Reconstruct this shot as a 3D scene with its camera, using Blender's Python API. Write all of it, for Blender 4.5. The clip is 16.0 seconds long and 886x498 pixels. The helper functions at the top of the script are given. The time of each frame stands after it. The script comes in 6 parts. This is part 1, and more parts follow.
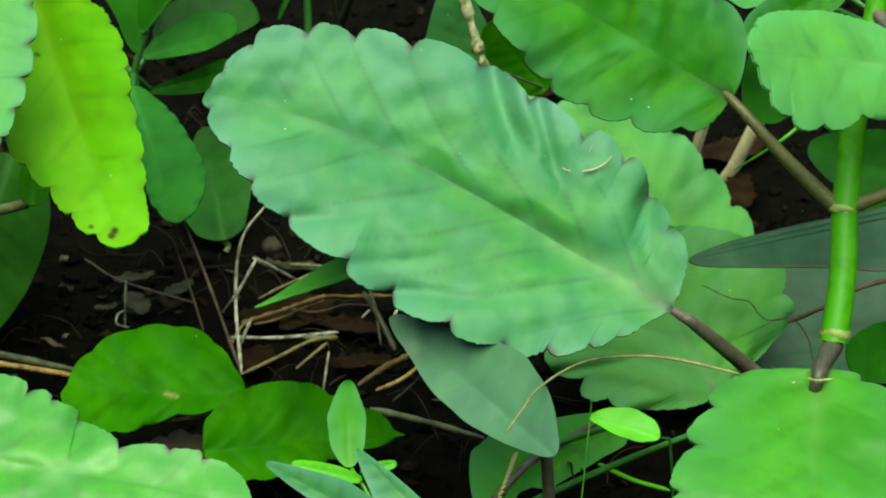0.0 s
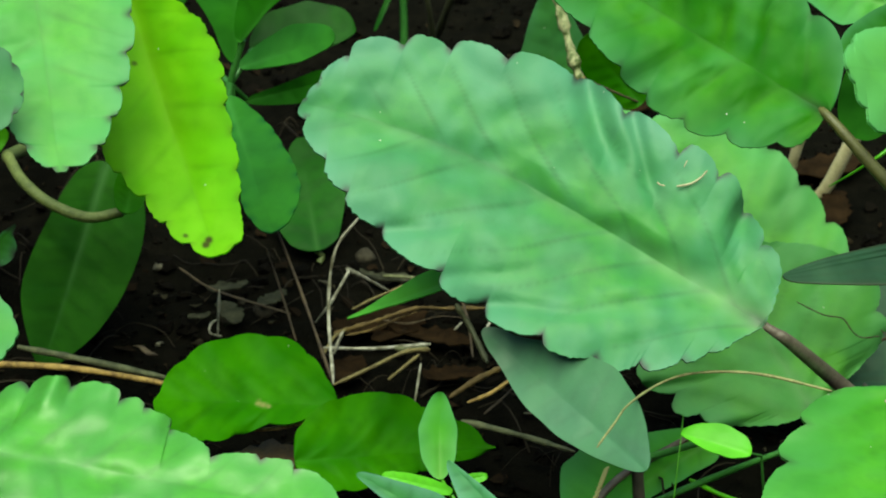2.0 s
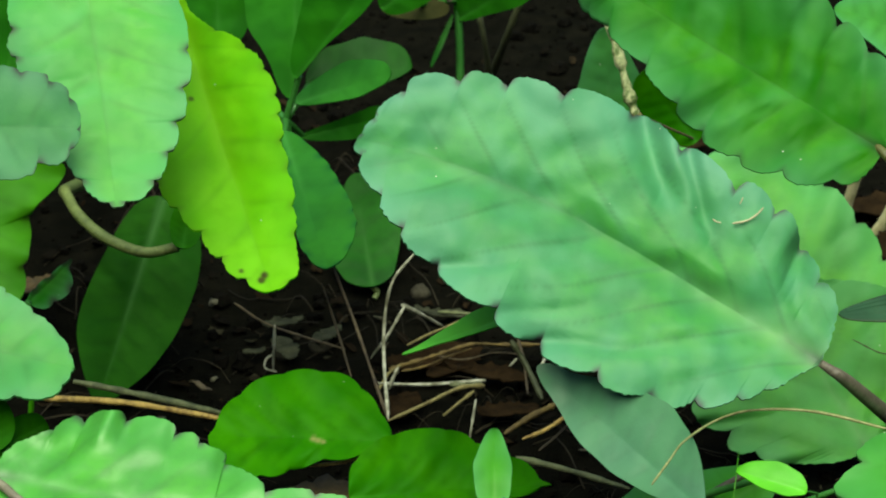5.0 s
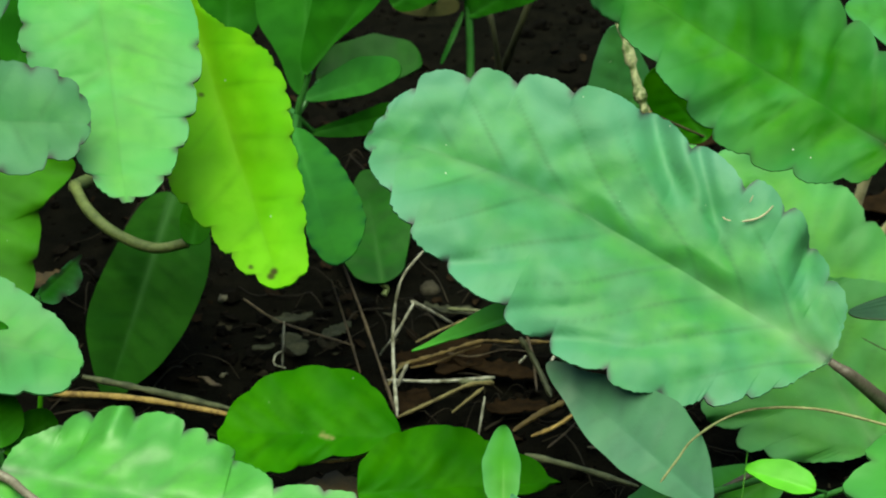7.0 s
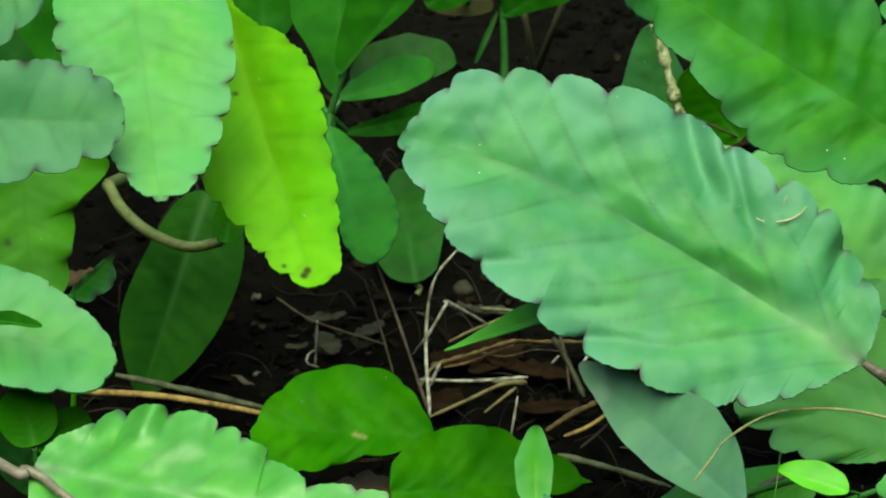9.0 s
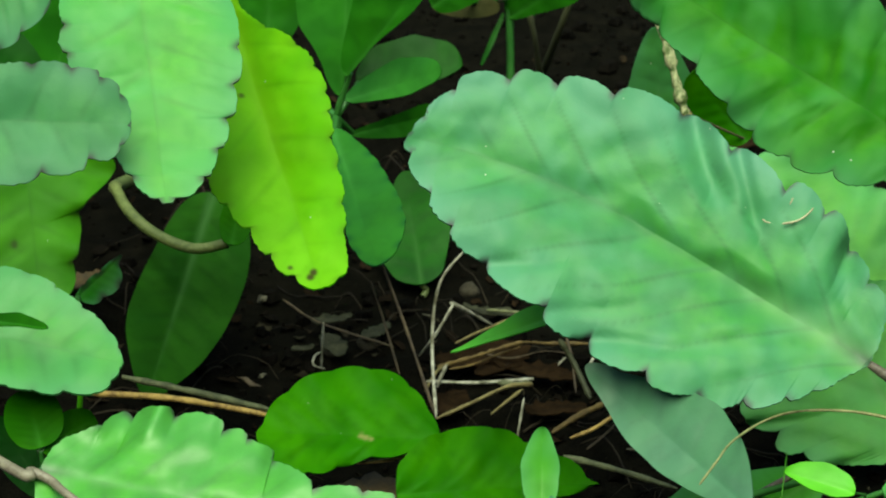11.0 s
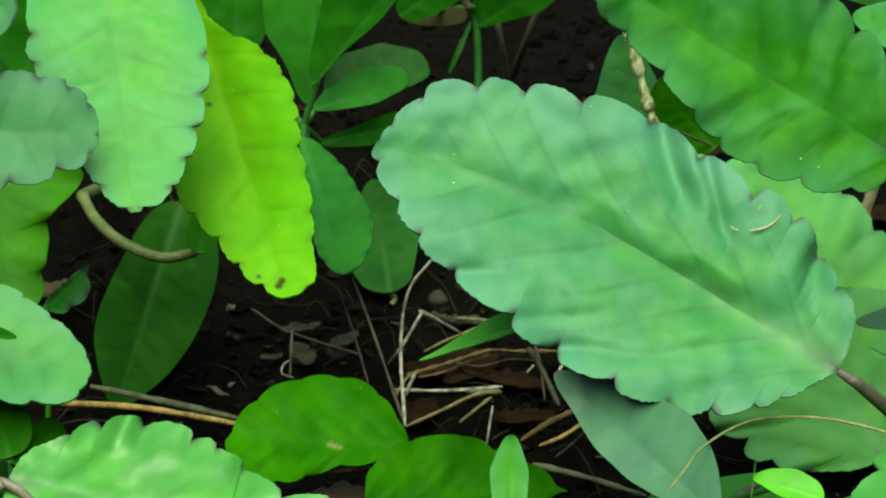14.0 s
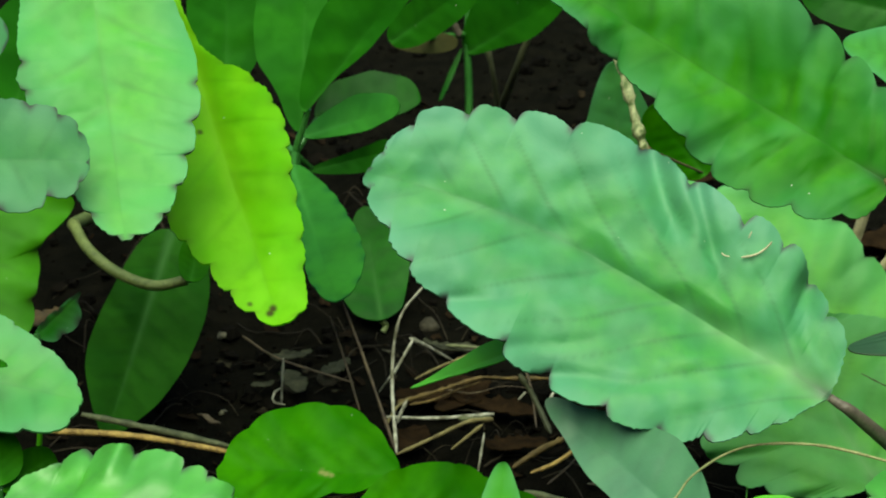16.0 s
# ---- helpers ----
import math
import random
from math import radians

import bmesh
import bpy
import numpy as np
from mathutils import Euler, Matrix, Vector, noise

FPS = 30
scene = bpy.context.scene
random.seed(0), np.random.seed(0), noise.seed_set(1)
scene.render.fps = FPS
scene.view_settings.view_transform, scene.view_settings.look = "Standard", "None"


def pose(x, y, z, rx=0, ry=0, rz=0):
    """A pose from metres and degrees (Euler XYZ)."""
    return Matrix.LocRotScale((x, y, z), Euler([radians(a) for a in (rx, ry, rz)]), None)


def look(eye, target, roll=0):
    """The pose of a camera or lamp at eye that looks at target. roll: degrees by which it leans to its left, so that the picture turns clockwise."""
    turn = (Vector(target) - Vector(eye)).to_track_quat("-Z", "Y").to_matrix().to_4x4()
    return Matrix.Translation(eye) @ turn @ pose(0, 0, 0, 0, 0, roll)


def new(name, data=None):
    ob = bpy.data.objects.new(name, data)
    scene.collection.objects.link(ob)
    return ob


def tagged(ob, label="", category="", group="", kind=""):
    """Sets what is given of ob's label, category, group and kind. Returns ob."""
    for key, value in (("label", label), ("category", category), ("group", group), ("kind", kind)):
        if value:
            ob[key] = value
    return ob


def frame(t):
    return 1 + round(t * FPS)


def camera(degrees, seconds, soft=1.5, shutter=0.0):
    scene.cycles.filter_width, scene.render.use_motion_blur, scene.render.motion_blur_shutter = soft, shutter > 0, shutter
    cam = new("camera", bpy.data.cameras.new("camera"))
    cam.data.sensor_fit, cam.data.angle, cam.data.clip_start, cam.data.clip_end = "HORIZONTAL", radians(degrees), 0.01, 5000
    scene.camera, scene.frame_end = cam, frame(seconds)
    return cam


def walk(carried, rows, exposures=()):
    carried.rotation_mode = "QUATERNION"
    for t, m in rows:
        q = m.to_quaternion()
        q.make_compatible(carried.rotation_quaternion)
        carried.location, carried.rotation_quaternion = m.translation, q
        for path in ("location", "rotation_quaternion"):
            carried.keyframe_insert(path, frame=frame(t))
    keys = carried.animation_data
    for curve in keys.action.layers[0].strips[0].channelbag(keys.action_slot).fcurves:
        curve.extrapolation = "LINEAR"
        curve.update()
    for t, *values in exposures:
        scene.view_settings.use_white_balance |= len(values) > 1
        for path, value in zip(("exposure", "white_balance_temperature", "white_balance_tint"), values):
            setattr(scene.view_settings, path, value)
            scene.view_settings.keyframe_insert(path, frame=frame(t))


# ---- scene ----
# ---------------------------------------------------------------- camera: it stands on a tripod and is turned by hand
cam = camera(16.0, 16.0, soft=2.0)
cam.data.dof.use_dof, cam.data.dof.focus_distance, cam.data.dof.aperture_fstop = True, 0.69, 64
EYE = 0.373
ROWS = [
    (0.0, -3.182, -25.836, 0.121),
    (0.5, -3.010, -25.818, 0.332),
    (1.0, -2.546, -25.808, 0.287),
    (1.5, -2.131, -25.795, 0.278),
    (2.0, -1.299, -25.609, 0.005),
    (2.5, -0.845, -25.241, -0.140),
    (3.0, -0.588, -25.092, -0.261),
    (3.5, -0.409, -25.022, -0.267),
    (4.0, -0.230, -24.969, -0.298),
    (4.2, -0.205, -24.957, -0.290),
    (6.3, -0.145, -24.948, -0.190),
    (6.5, -0.103, -24.956, -0.173),
    (7.0, 0.006, -25.007, -0.121),
    (7.5, 0.146, -25.043, -0.170),
    (8.0, 0.299, -25.038, -0.173),
    (8.5, 0.531, -25.035, -0.177),
    (9.0, 0.674, -25.012, -0.204),
    (9.2, 0.727, -25.000, -0.215),
    (11.3, 0.798, -24.980, -0.272),
    (11.5, 0.772, -25.012, -0.279),
    (12.0, 0.749, -25.049, -0.316),
    (12.5, 0.413, -25.060, -0.290),
    (13.0, 0.248, -25.049, -0.271),
    (13.5, 0.197, -24.912, -0.235),
    (14.0, 0.162, -24.835, -0.213),
    (14.5, 0.028, -24.717, -0.225),
    (15.0, -0.123, -24.404, -0.206),
    (15.5, -0.071, -24.311, -0.232),
    (16.0, -0.017, -24.340, -0.252),
]
walk(cam, [(t, pose(0, 0, EYE, 0, 0, yaw) @ pose(0, 0, 0, 90 + pitch) @ pose(0, 0, 0, 0, 0, roll)) for t, yaw, pitch, roll in ROWS],
     exposures=[(0.0, 2.42, 7450, -10), (16.0, 2.42, 7450, -10)])

# ---------------------------------------------------------------- light: open shade under a bright overcast sky
world = bpy.data.worlds.new("sky")
scene.world = world
world.use_nodes = True
wn = world.node_tree
sky = wn.nodes.new("ShaderNodeTexSky")
sky.sky_type, sky.sun_disc = "NISHITA", False
sky.sun_elevation, sky.sun_rotation = radians(64), radians(188)
wn.links.new(sky.outputs[0], wn.nodes["Background"].inputs[0])
wn.nodes["Background"].inputs[1].default_value = 0.0525
sun = new("sun", bpy.data.lights.new("sun", "SUN"))
sun.data.energy, sun.data.angle, sun.data.color = 1.5, radians(58), (0.97, 0.98, 0.89)
sun.matrix_world = look((-0.08, -0.10, 1.25), (0, 0.5, 0.0))


# ---------------------------------------------------------------- materials
def material(name):
    m = bpy.data.materials.new(name)
    m.use_nodes = True
    nt = m.node_tree
    return m, nt, nt.nodes["Principled BSDF"], nt.nodes["Material Output"]


def node(nt, kind, **values):
    n = nt.nodes.new("ShaderNode" + kind)
    for k, v in values.items():
        n.inputs[k.replace("_", " ")].default_value = v
    return n


def mix(nt, fac, a, b, mode="MIX"):
    n = nt.nodes.new("ShaderNodeMix")
    n.data_type, n.blend_type, n.clamp_factor = "RGBA", mode, True
    for socket, v in ((n.inputs["Factor"], fac), (n.inputs["A"], a), (n.inputs["B"], b)):
        if hasattr(v, "is_linked"):
            nt.links.new(v, socket)
        elif isinstance(v, (int, float)):
            socket.default_value = v
        else:
            socket.default_value = (*v, 1)
    return n.outputs["Result"]


def ramp(nt, fac, a, b):
    n = nt.nodes.new("ShaderNodeMapRange")
    n.inputs["From Min"].default_value, n.inputs["From Max"].default_value = a, b
    nt.links.new(fac, n.inputs["Value"])
    return n.outputs["Result"]


def leaf_material(name, col, patch, vein, rim=(0.03, 0.018, 0.03), rough=0.42, thin=0.25, through_col=None, spec=0.32, patch_size=70, bloom=None, line=2.4):
    """Leaf skin: blotched colour, paler veins, dark rim in the notches, fine cell grain; some light comes through."""
    m, nt, bsdf, out = material(name)
    co = nt.nodes.new("ShaderNodeTexCoord").outputs["Object"]
    big = node(nt, "TexNoise", Scale=patch_size, Detail=1.5, Roughness=0.5)
    fine = node(nt, "TexNoise", Scale=1400.0, Detail=2.0)
    mid = node(nt, "TexNoise", Scale=330.0, Detail=3.0)
    for n in (big, fine, mid):
        nt.links.new(co, n.inputs["Vector"])
    av = nt.nodes.new("ShaderNodeAttribute")
    av.attribute_name = "vein"
    ar = nt.nodes.new("ShaderNodeAttribute")
    ar.attribute_name = "rim"
    info = nt.nodes.new("ShaderNodeObjectInfo")
    c = mix(nt, ramp(nt, big.outputs["Fac"], 0.40, 0.60), col, patch)
    c = mix(nt, ramp(nt, mid.outputs["Fac"], 0.45, 1.1), c, [v * 0.75 for v in col])
    ae = nt.nodes.new("ShaderNodeAttribute")
    ae.attribute_name = "edge"
    al = nt.nodes.new("ShaderNodeAttribute")
    al.attribute_name = "vein_shade"
    at = nt.nodes.new("ShaderNodeAttribute")
    at.attribute_name = "streak"
    c = mix(nt, ramp(nt, at.outputs["Fac"], 0.0, 1.7), c, [v * 0.55 for v in col])
    c = mix(nt, ramp(nt, at.outputs["Fac"], 0.0, -2.2), c, [min(1, v * 1.25) for v in (bloom or patch)])
    if bloom:
        c = mix(nt, ramp(nt, ae.outputs["Fac"], 0.15, 1.15), c, bloom)
    # darker side veins and outer midrib: the shade of their creases is painted in
    c = mix(nt, ramp(nt, al.outputs["Fac"], 0.0, line), c, [v * 0.45 for v in col])
    c = mix(nt, ramp(nt, av.outputs["Fac"], 0.0, 1.25), c, vein)
    c = mix(nt, ar.outputs["Fac"], c, rim)
    dust = node(nt, "TexVoronoi", Scale=260.0)
    nt.links.new(co, dust.inputs["Vector"])
    pick = nt.nodes.new("ShaderNodeSeparateColor")
    nt.links.new(dust.outputs["Color"], pick.inputs["Color"])
    both = nt.nodes.new("ShaderNodeMath")
    both.operation = "MULTIPLY"
    nt.links.new(ramp(nt, pick.outputs[0], 0.92, 0.93), both.inputs[0])
    nt.links.new(ramp(nt, dust.outputs["Distance"], 0.060, 0.030), both.inputs[1])
    c = mix(nt, both.outputs[0], c, (0.5, 0.54, 0.42))
    hsv = node(nt, "HueSaturation")
    val = nt.nodes.new("ShaderNodeMapRange")
    val.inputs["To Min"].default_value, val.inputs["To Max"].default_value = 0.92, 1.08
    nt.links.new(info.outputs["Random"], val.inputs["Value"])
    nt.links.new(val.outputs["Result"], hsv.inputs["Value"])
    nt.links.new(c, hsv.inputs["Color"])
    c = hsv.outputs["Color"]
    nt.links.new(c, bsdf.inputs["Base Color"])
    bsdf.inputs["Specular IOR Level"].default_value = spec
    rr = nt.nodes.new("ShaderNodeMapRange")
    rr.inputs["To Min"].default_value, rr.inputs["To Max"].default_value = rough - 0.08, rough + 0.12
    nt.links.new(mid.outputs["Fac"], rr.inputs["Value"])
    nt.links.new(rr.outputs["Result"], bsdf.inputs["Roughness"])
    b1 = node(nt, "Bump", Strength=0.25, Distance=0.0004)
    nt.links.new(mid.outputs["Fac"], b1.inputs["Height"])
    b2 = node(nt, "Bump", Strength=0.12, Distance=0.0002)
    nt.links.new(fine.outputs["Fac"], b2.inputs["Height"])
    nt.links.new(b1.outputs["Normal"], b2.inputs["Normal"])
    nt.links.new(b2.outputs["Normal"], bsdf.inputs["Normal"])
    tr = nt.nodes.new("ShaderNodeBsdfTranslucent")
    tint = mix(nt, 0.6, c, through_col or [min(1, v * 1.6) for v in patch])
    nt.links.new(tint, tr.inputs["Color"])
    ms = nt.nodes.new("ShaderNodeMixShader")
    ms.inputs[0].default_value = thin
    nt.links.new(bsdf.outputs[0], ms.inputs[1])
    nt.links.new(tr.outputs[0], ms.inputs[2])
    nt.links.new(ms.outputs[0], out.inputs["Surface"])
    return m


def plain_material(name, a, b, size=200.0, rough=0.7, bump=0.4, stretch=None, contrast=(0.35, 0.7), spec=0.4):
    """Two mixed colours with grain at two sizes: stalks, twigs, soil, stones."""
    m, nt, bsdf, out = material(name)
    co = nt.nodes.new("ShaderNodeTexCoord").outputs["Object"]
    n1 = node(nt, "TexNoise", Scale=size, Detail=5.0, Roughness=0.6)
    n2 = node(nt, "TexNoise", Scale=size * 6, Detail=3.0)
    if stretch:
        mp = nt.nodes.new("ShaderNodeMapping")
        mp.inputs["Scale"].default_value = stretch
        nt.links.new(co, mp.inputs["Vector"])
        co = mp.outputs["Vector"]
    nt.links.new(co, n1.inputs["Vector"])
    nt.links.new(co, n2.inputs["Vector"])
    c = mix(nt, ramp(nt, n1.outputs["Fac"], *contrast), a, b)
    c = mix(nt, ramp(nt, n2.outputs["Fac"], 0.5, 0.9), c, [v * 0.5 for v in a])
    nt.links.new(c, bsdf.inputs["Base Color"])
    bsdf.inputs["Roughness"].default_value = rough
    bsdf.inputs["Specular IOR Level"].default_value = spec
    b = node(nt, "Bump", Strength=bump, Distance=0.0006)
    nt.links.new(n2.outputs["Fac"], b.inputs["Height"])
    nt.links.new(b.outputs["Normal"], bsdf.inputs["Normal"])
    return m


def litter_material():
    """Shreds of litter: most nearly black, some brown, a few tan or grey; one shade for each shred."""
    m, nt, bsdf, out = material("mixed_litter")
    pick = nt.nodes.new("ShaderNodeNewGeometry").outputs["Random Per Island"]
    co = nt.nodes.new("ShaderNodeTexCoord").outputs["Object"]
    n1 = node(nt, "TexNoise", Scale=420.0, Detail=4.0)
    nt.links.new(co, n1.inputs["Vector"])
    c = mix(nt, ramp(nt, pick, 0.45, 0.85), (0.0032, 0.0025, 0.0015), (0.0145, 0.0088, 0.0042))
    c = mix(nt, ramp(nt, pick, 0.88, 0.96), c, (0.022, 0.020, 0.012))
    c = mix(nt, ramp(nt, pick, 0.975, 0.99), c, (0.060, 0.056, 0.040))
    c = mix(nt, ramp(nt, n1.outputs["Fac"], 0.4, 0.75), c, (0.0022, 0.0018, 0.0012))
    nt.links.new(c, bsdf.inputs["Base Color"])
    bsdf.inputs["Roughness"].default_value = 0.9
    bsdf.inputs["Specular IOR Level"].default_value = 0.04
    b = node(nt, "Bump", Strength=0.6, Distance=0.0005)
    nt.links.new(n1.outputs["Fac"], b.inputs["Height"])
    nt.links.new(b.outputs["Normal"], bsdf.inputs["Normal"])
    return m


GREEN_BLUE = leaf_material("glaucous_leaf", (0.035, 0.168, 0.056), (0.042, 0.196, 0.037), (0.17, 0.30, 0.14), rim=(0.034, 0.030, 0.038), rough=0.48, thin=0.20, spec=0.2, bloom=(0.069, 0.205, 0.124), line=1.8)
DUSKY = leaf_material("dusky_green_leaf", (0.043, 0.172, 0.062), (0.046, 0.190, 0.047), (0.065, 0.195, 0.070), rim=(0.026, 0.026, 0.030), rough=0.5, thin=0.2, spec=0.16, bloom=(0.054, 0.172, 0.082))
GREEN_MID = leaf_material("mid_green_leaf", (0.016, 0.136, 0.005), (0.036, 0.190, 0.008), (0.026, 0.135, 0.018), rim=(0.018, 0.012, 0.016), rough=0.5, thin=0.38, spec=0.09, bloom=(0.056, 0.205, 0.075))
GREEN_LIGHT = leaf_material("light_green_leaf", (0.050, 0.25, 0.032), (0.064, 0.285, 0.020), (0.10, 0.29, 0.06), rim=(0.02, 0.03, 0.02), rough=0.48, thin=0.25, spec=0.26, bloom=(0.058, 0.245, 0.080))
GREEN_FRESH = leaf_material("fresh_green_leaf", (0.040, 0.225, 0.014), (0.058, 0.27, 0.016), (0.09, 0.26, 0.04), rim=(0.02, 0.02, 0.016), rough=0.5, thin=0.25, spec=0.22, bloom=(0.058, 0.235, 0.062))
GLOSSY = leaf_material("glossy_green_leaf", (0.046, 0.235, 0.026), (0.058, 0.285, 0.018), (0.12, 0.30, 0.09), rim=(0.02, 0.03, 0.02), rough=0.5, thin=0.25, spec=0.7, bloom=(0.062, 0.265, 0.045))
# paler green for dim leaves; the light they lack is put into the colour
LIGHTENED = leaf_material("lightened_leaf", (0.098, 0.345, 0.078), (0.110, 0.380, 0.044), (0.14, 0.36, 0.11), rim=(0.03, 0.05, 0.03), rough=0.5, thin=0.35, spec=0.22, bloom=(0.100, 0.340, 0.108))
FOLIAGE = leaf_material("shaded_yellow_green_leaf", (0.048, 0.225, 0.008), (0.066, 0.275, 0.009), (0.11, 0.32, 0.02), rough=0.55, thin=0.42, rim=(0.03, 0.05, 0.01), spec=0.15)
GREEN_GLOSS = leaf_material("minty_green_leaf", (0.050, 0.205, 0.050), (0.052, 0.225, 0.033), (0.12, 0.29, 0.11), rim=(0.02, 0.03, 0.02), rough=0.42, thin=0.25, spec=0.22, bloom=(0.056, 0.208, 0.071))
YELLOW = leaf_material("yellow_green_leaf", (0.120, 0.410, 0.009), (0.165, 0.465, 0.014), (0.19, 0.44, 0.015), rough=0.55, thin=0.48, rim=(0.045, 0.030, 0.008), spec=0.10)
BROAD = leaf_material("broad_leaf", (0.013, 0.094, 0.0015), (0.023, 0.124, 0.002), (0.030, 0.145, 0.012), rough=0.5, thin=0.2, rim=(0.13, 0.15, 0.045), spec=0.03, line=3.0)
OVATE = leaf_material("ovate_leaf", (0.010, 0.054, 0.004), (0.015, 0.070, 0.005), (0.028, 0.088, 0.018), rough=0.55, thin=0.15, rim=(0.05, 0.06, 0.02), spec=0.03)
DARK = leaf_material("dark_leaf", (0.0055, 0.047, 0.0035), (0.009, 0.066, 0.004), (0.024, 0.09, 0.016), rough=0.5, thin=0.15, rim=(0.005, 0.03, 0.004), spec=0.08, line=5.0)
HERB = leaf_material("herb_leaf", (0.010, 0.080, 0.004), (0.015, 0.105, 0.005), (0.022, 0.11, 0.012), rough=0.6, thin=0.2, rim=(0.008, 0.05, 0.005), spec=0.04, line=6.0)
TEAL = leaf_material("spatulate_leaf", (0.020, 0.112, 0.017), (0.024, 0.130, 0.015), (0.04, 0.17, 0.032), rough=0.5, thin=0.2, rim=(0.01, 0.07, 0.016), spec=0.04, line=6.0)
GREY = leaf_material("grey_green_leaf", (0.056, 0.148, 0.082), (0.053, 0.155, 0.072), (0.050, 0.150, 0.074), rough=0.44, thin=0.2, rim=(0.03, 0.11, 0.05), spec=0.3, line=5.0)
STRAP = leaf_material("strap_leaf", (0.013, 0.052, 0.024), (0.017, 0.062, 0.027), (0.03, 0.075, 0.036), rough=0.55, thin=0.08, rim=(0.06, 0.07, 0.045), spec=0.25)
RUSTY = leaf_material("withered_leaf", (0.018, 0.022, 0.006), (0.03, 0.03, 0.008), (0.04, 0.04, 0.015), rough=0.7, thin=0.1, rim=(0.02, 0.02, 0.008), spec=0.1)
BLADE = leaf_material("blade_leaf", (0.085, 0.36, 0.045), (0.095, 0.38, 0.040), (0.11, 0.38, 0.06), rough=0.5, thin=0.4, rim=(0.05, 0.2, 0.03), spec=0.2)
LIME = leaf_material("lime_leaf", (0.085, 0.38, 0.020), (0.10, 0.41, 0.022), (0.11, 0.42, 0.03), rough=0.45, thin=0.3, rim=(0.06, 0.3, 0.005), spec=0.3)
STEM = plain_material("green_stem", (0.037, 0.206, 0.005), (0.069, 0.288, 0.009), 45, 0.38, 0.04)
PURPLE = plain_material("purple_petiole", (0.055, 0.042, 0.034), (0.115, 0.10, 0.074), 260, 0.5, 0.2)
DARK_PURPLE = plain_material("dark_purple_stem", (0.034, 0.034, 0.022), (0.075, 0.064, 0.048), 260, 0.5, 0.2)
MAUVE = plain_material("pale_petiole", (0.10, 0.085, 0.062), (0.18, 0.165, 0.115), 220, 0.5, 0.2)
BACK_STALK = plain_material("dull_back_stalk", (0.020, 0.024, 0.008), (0.040, 0.044, 0.016), 220, 0.7, 0.3)
GOLD = plain_material("golden_brown_root", (0.056, 0.034, 0.008), (0.145, 0.096, 0.024), 320, 0.75, 0.6)
OLIVE = plain_material("olive_stem", (0.075, 0.105, 0.028), (0.12, 0.155, 0.05), 220, 0.55, 0.3)
DEEP_STEM = plain_material("deep_green_stem", (0.018, 0.095, 0.014), (0.03, 0.13, 0.02), 200, 0.45, 0.2)
PALE_OLIVE = plain_material("pale_olive_stem", (0.064, 0.088, 0.019), (0.155, 0.185, 0.053), 200, 0.65, 0.5)
BROWN_OLIVE = plain_material("brown_olive_petiole", (0.050, 0.050, 0.013), (0.088, 0.090, 0.026), 260, 0.5, 0.2)
NODE = plain_material("node_ring", (0.15, 0.22, 0.045), (0.21, 0.27, 0.08), 300, 0.5, 0.3)
STRAW = plain_material("straw", (0.08, 0.060, 0.018), (0.22, 0.185, 0.070), 300, 0.7, 0.5)
PALE_STRAW = plain_material("pale_straw", (0.40, 0.36, 0.19), (0.58, 0.53, 0.32), 300, 0.7, 0.4)
BARK = plain_material("peeling_bark", (0.06, 0.095, 0.02), (0.32, 0.33, 0.17), 330, 0.6, 0.9, contrast=(0.44, 0.56))
PALE = plain_material("bleached_twig", (0.09, 0.085, 0.050), (0.40, 0.39, 0.31), 330, 0.8, 0.6, contrast=(0.36, 0.60))
BROWN = plain_material("brown_twig", (0.022, 0.014, 0.008), (0.085, 0.060, 0.030), 260, 0.75, 0.5)
ORANGE = plain_material("orange_stick", (0.10, 0.052, 0.012), (0.42, 0.275, 0.075), 300, 0.6, 0.6, contrast=(0.36, 0.58))
GREYSTICK = plain_material("grey_green_stick", (0.036, 0.042, 0.016), (0.125, 0.135, 0.062), 300, 0.7, 0.5)
# soil, crumbs and litter: far darker than real humus, deep shade put into the colour
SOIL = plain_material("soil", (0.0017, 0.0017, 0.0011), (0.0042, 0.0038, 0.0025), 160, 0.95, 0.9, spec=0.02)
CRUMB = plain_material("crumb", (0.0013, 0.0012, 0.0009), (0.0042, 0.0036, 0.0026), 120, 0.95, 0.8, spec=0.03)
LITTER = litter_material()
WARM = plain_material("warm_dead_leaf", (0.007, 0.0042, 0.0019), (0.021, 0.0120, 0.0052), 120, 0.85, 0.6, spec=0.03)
FLAKE = plain_material("lichen_flake", (0.012, 0.013, 0.007), (0.042, 0.043, 0.024), 260, 0.85, 0.6, spec=0.15)
ROOT = plain_material("dead_root", (0.004, 0.003, 0.002), (0.024, 0.018, 0.010), 60, 0.8, 0.4, spec=0.15)
RUST = plain_material("rust_leaf", (0.036, 0.022, 0.004), (0.085, 0.048, 0.009), 160, 0.7, 0.5)
# dull green of the added ring that keeps out light from the horizon
LIGHT_SCREEN = plain_material("shrubbery", (0.008, 0.035, 0.006), (0.03, 0.10, 0.015), 6, 0.7, 0.8, spec=0.2)
CLOD = plain_material("clod", (0.018, 0.016, 0.011), (0.045, 0.040, 0.028), 260, 0.9, 0.7, spec=0.1)
TENDRIL = plain_material("dry_tendril", (0.10, 0.105, 0.038), (0.23, 0.235, 0.10), 300, 0.7, 0.4)
YELLOWISH = plain_material("yellow_seed", (0.22, 0.22, 0.07), (0.38, 0.37, 0.15), 400, 0.6, 0.3)
CREAM = plain_material("cream_shred", (0.22, 0.21, 0.12), (0.34, 0.32, 0.20), 400, 0.7, 0.3)
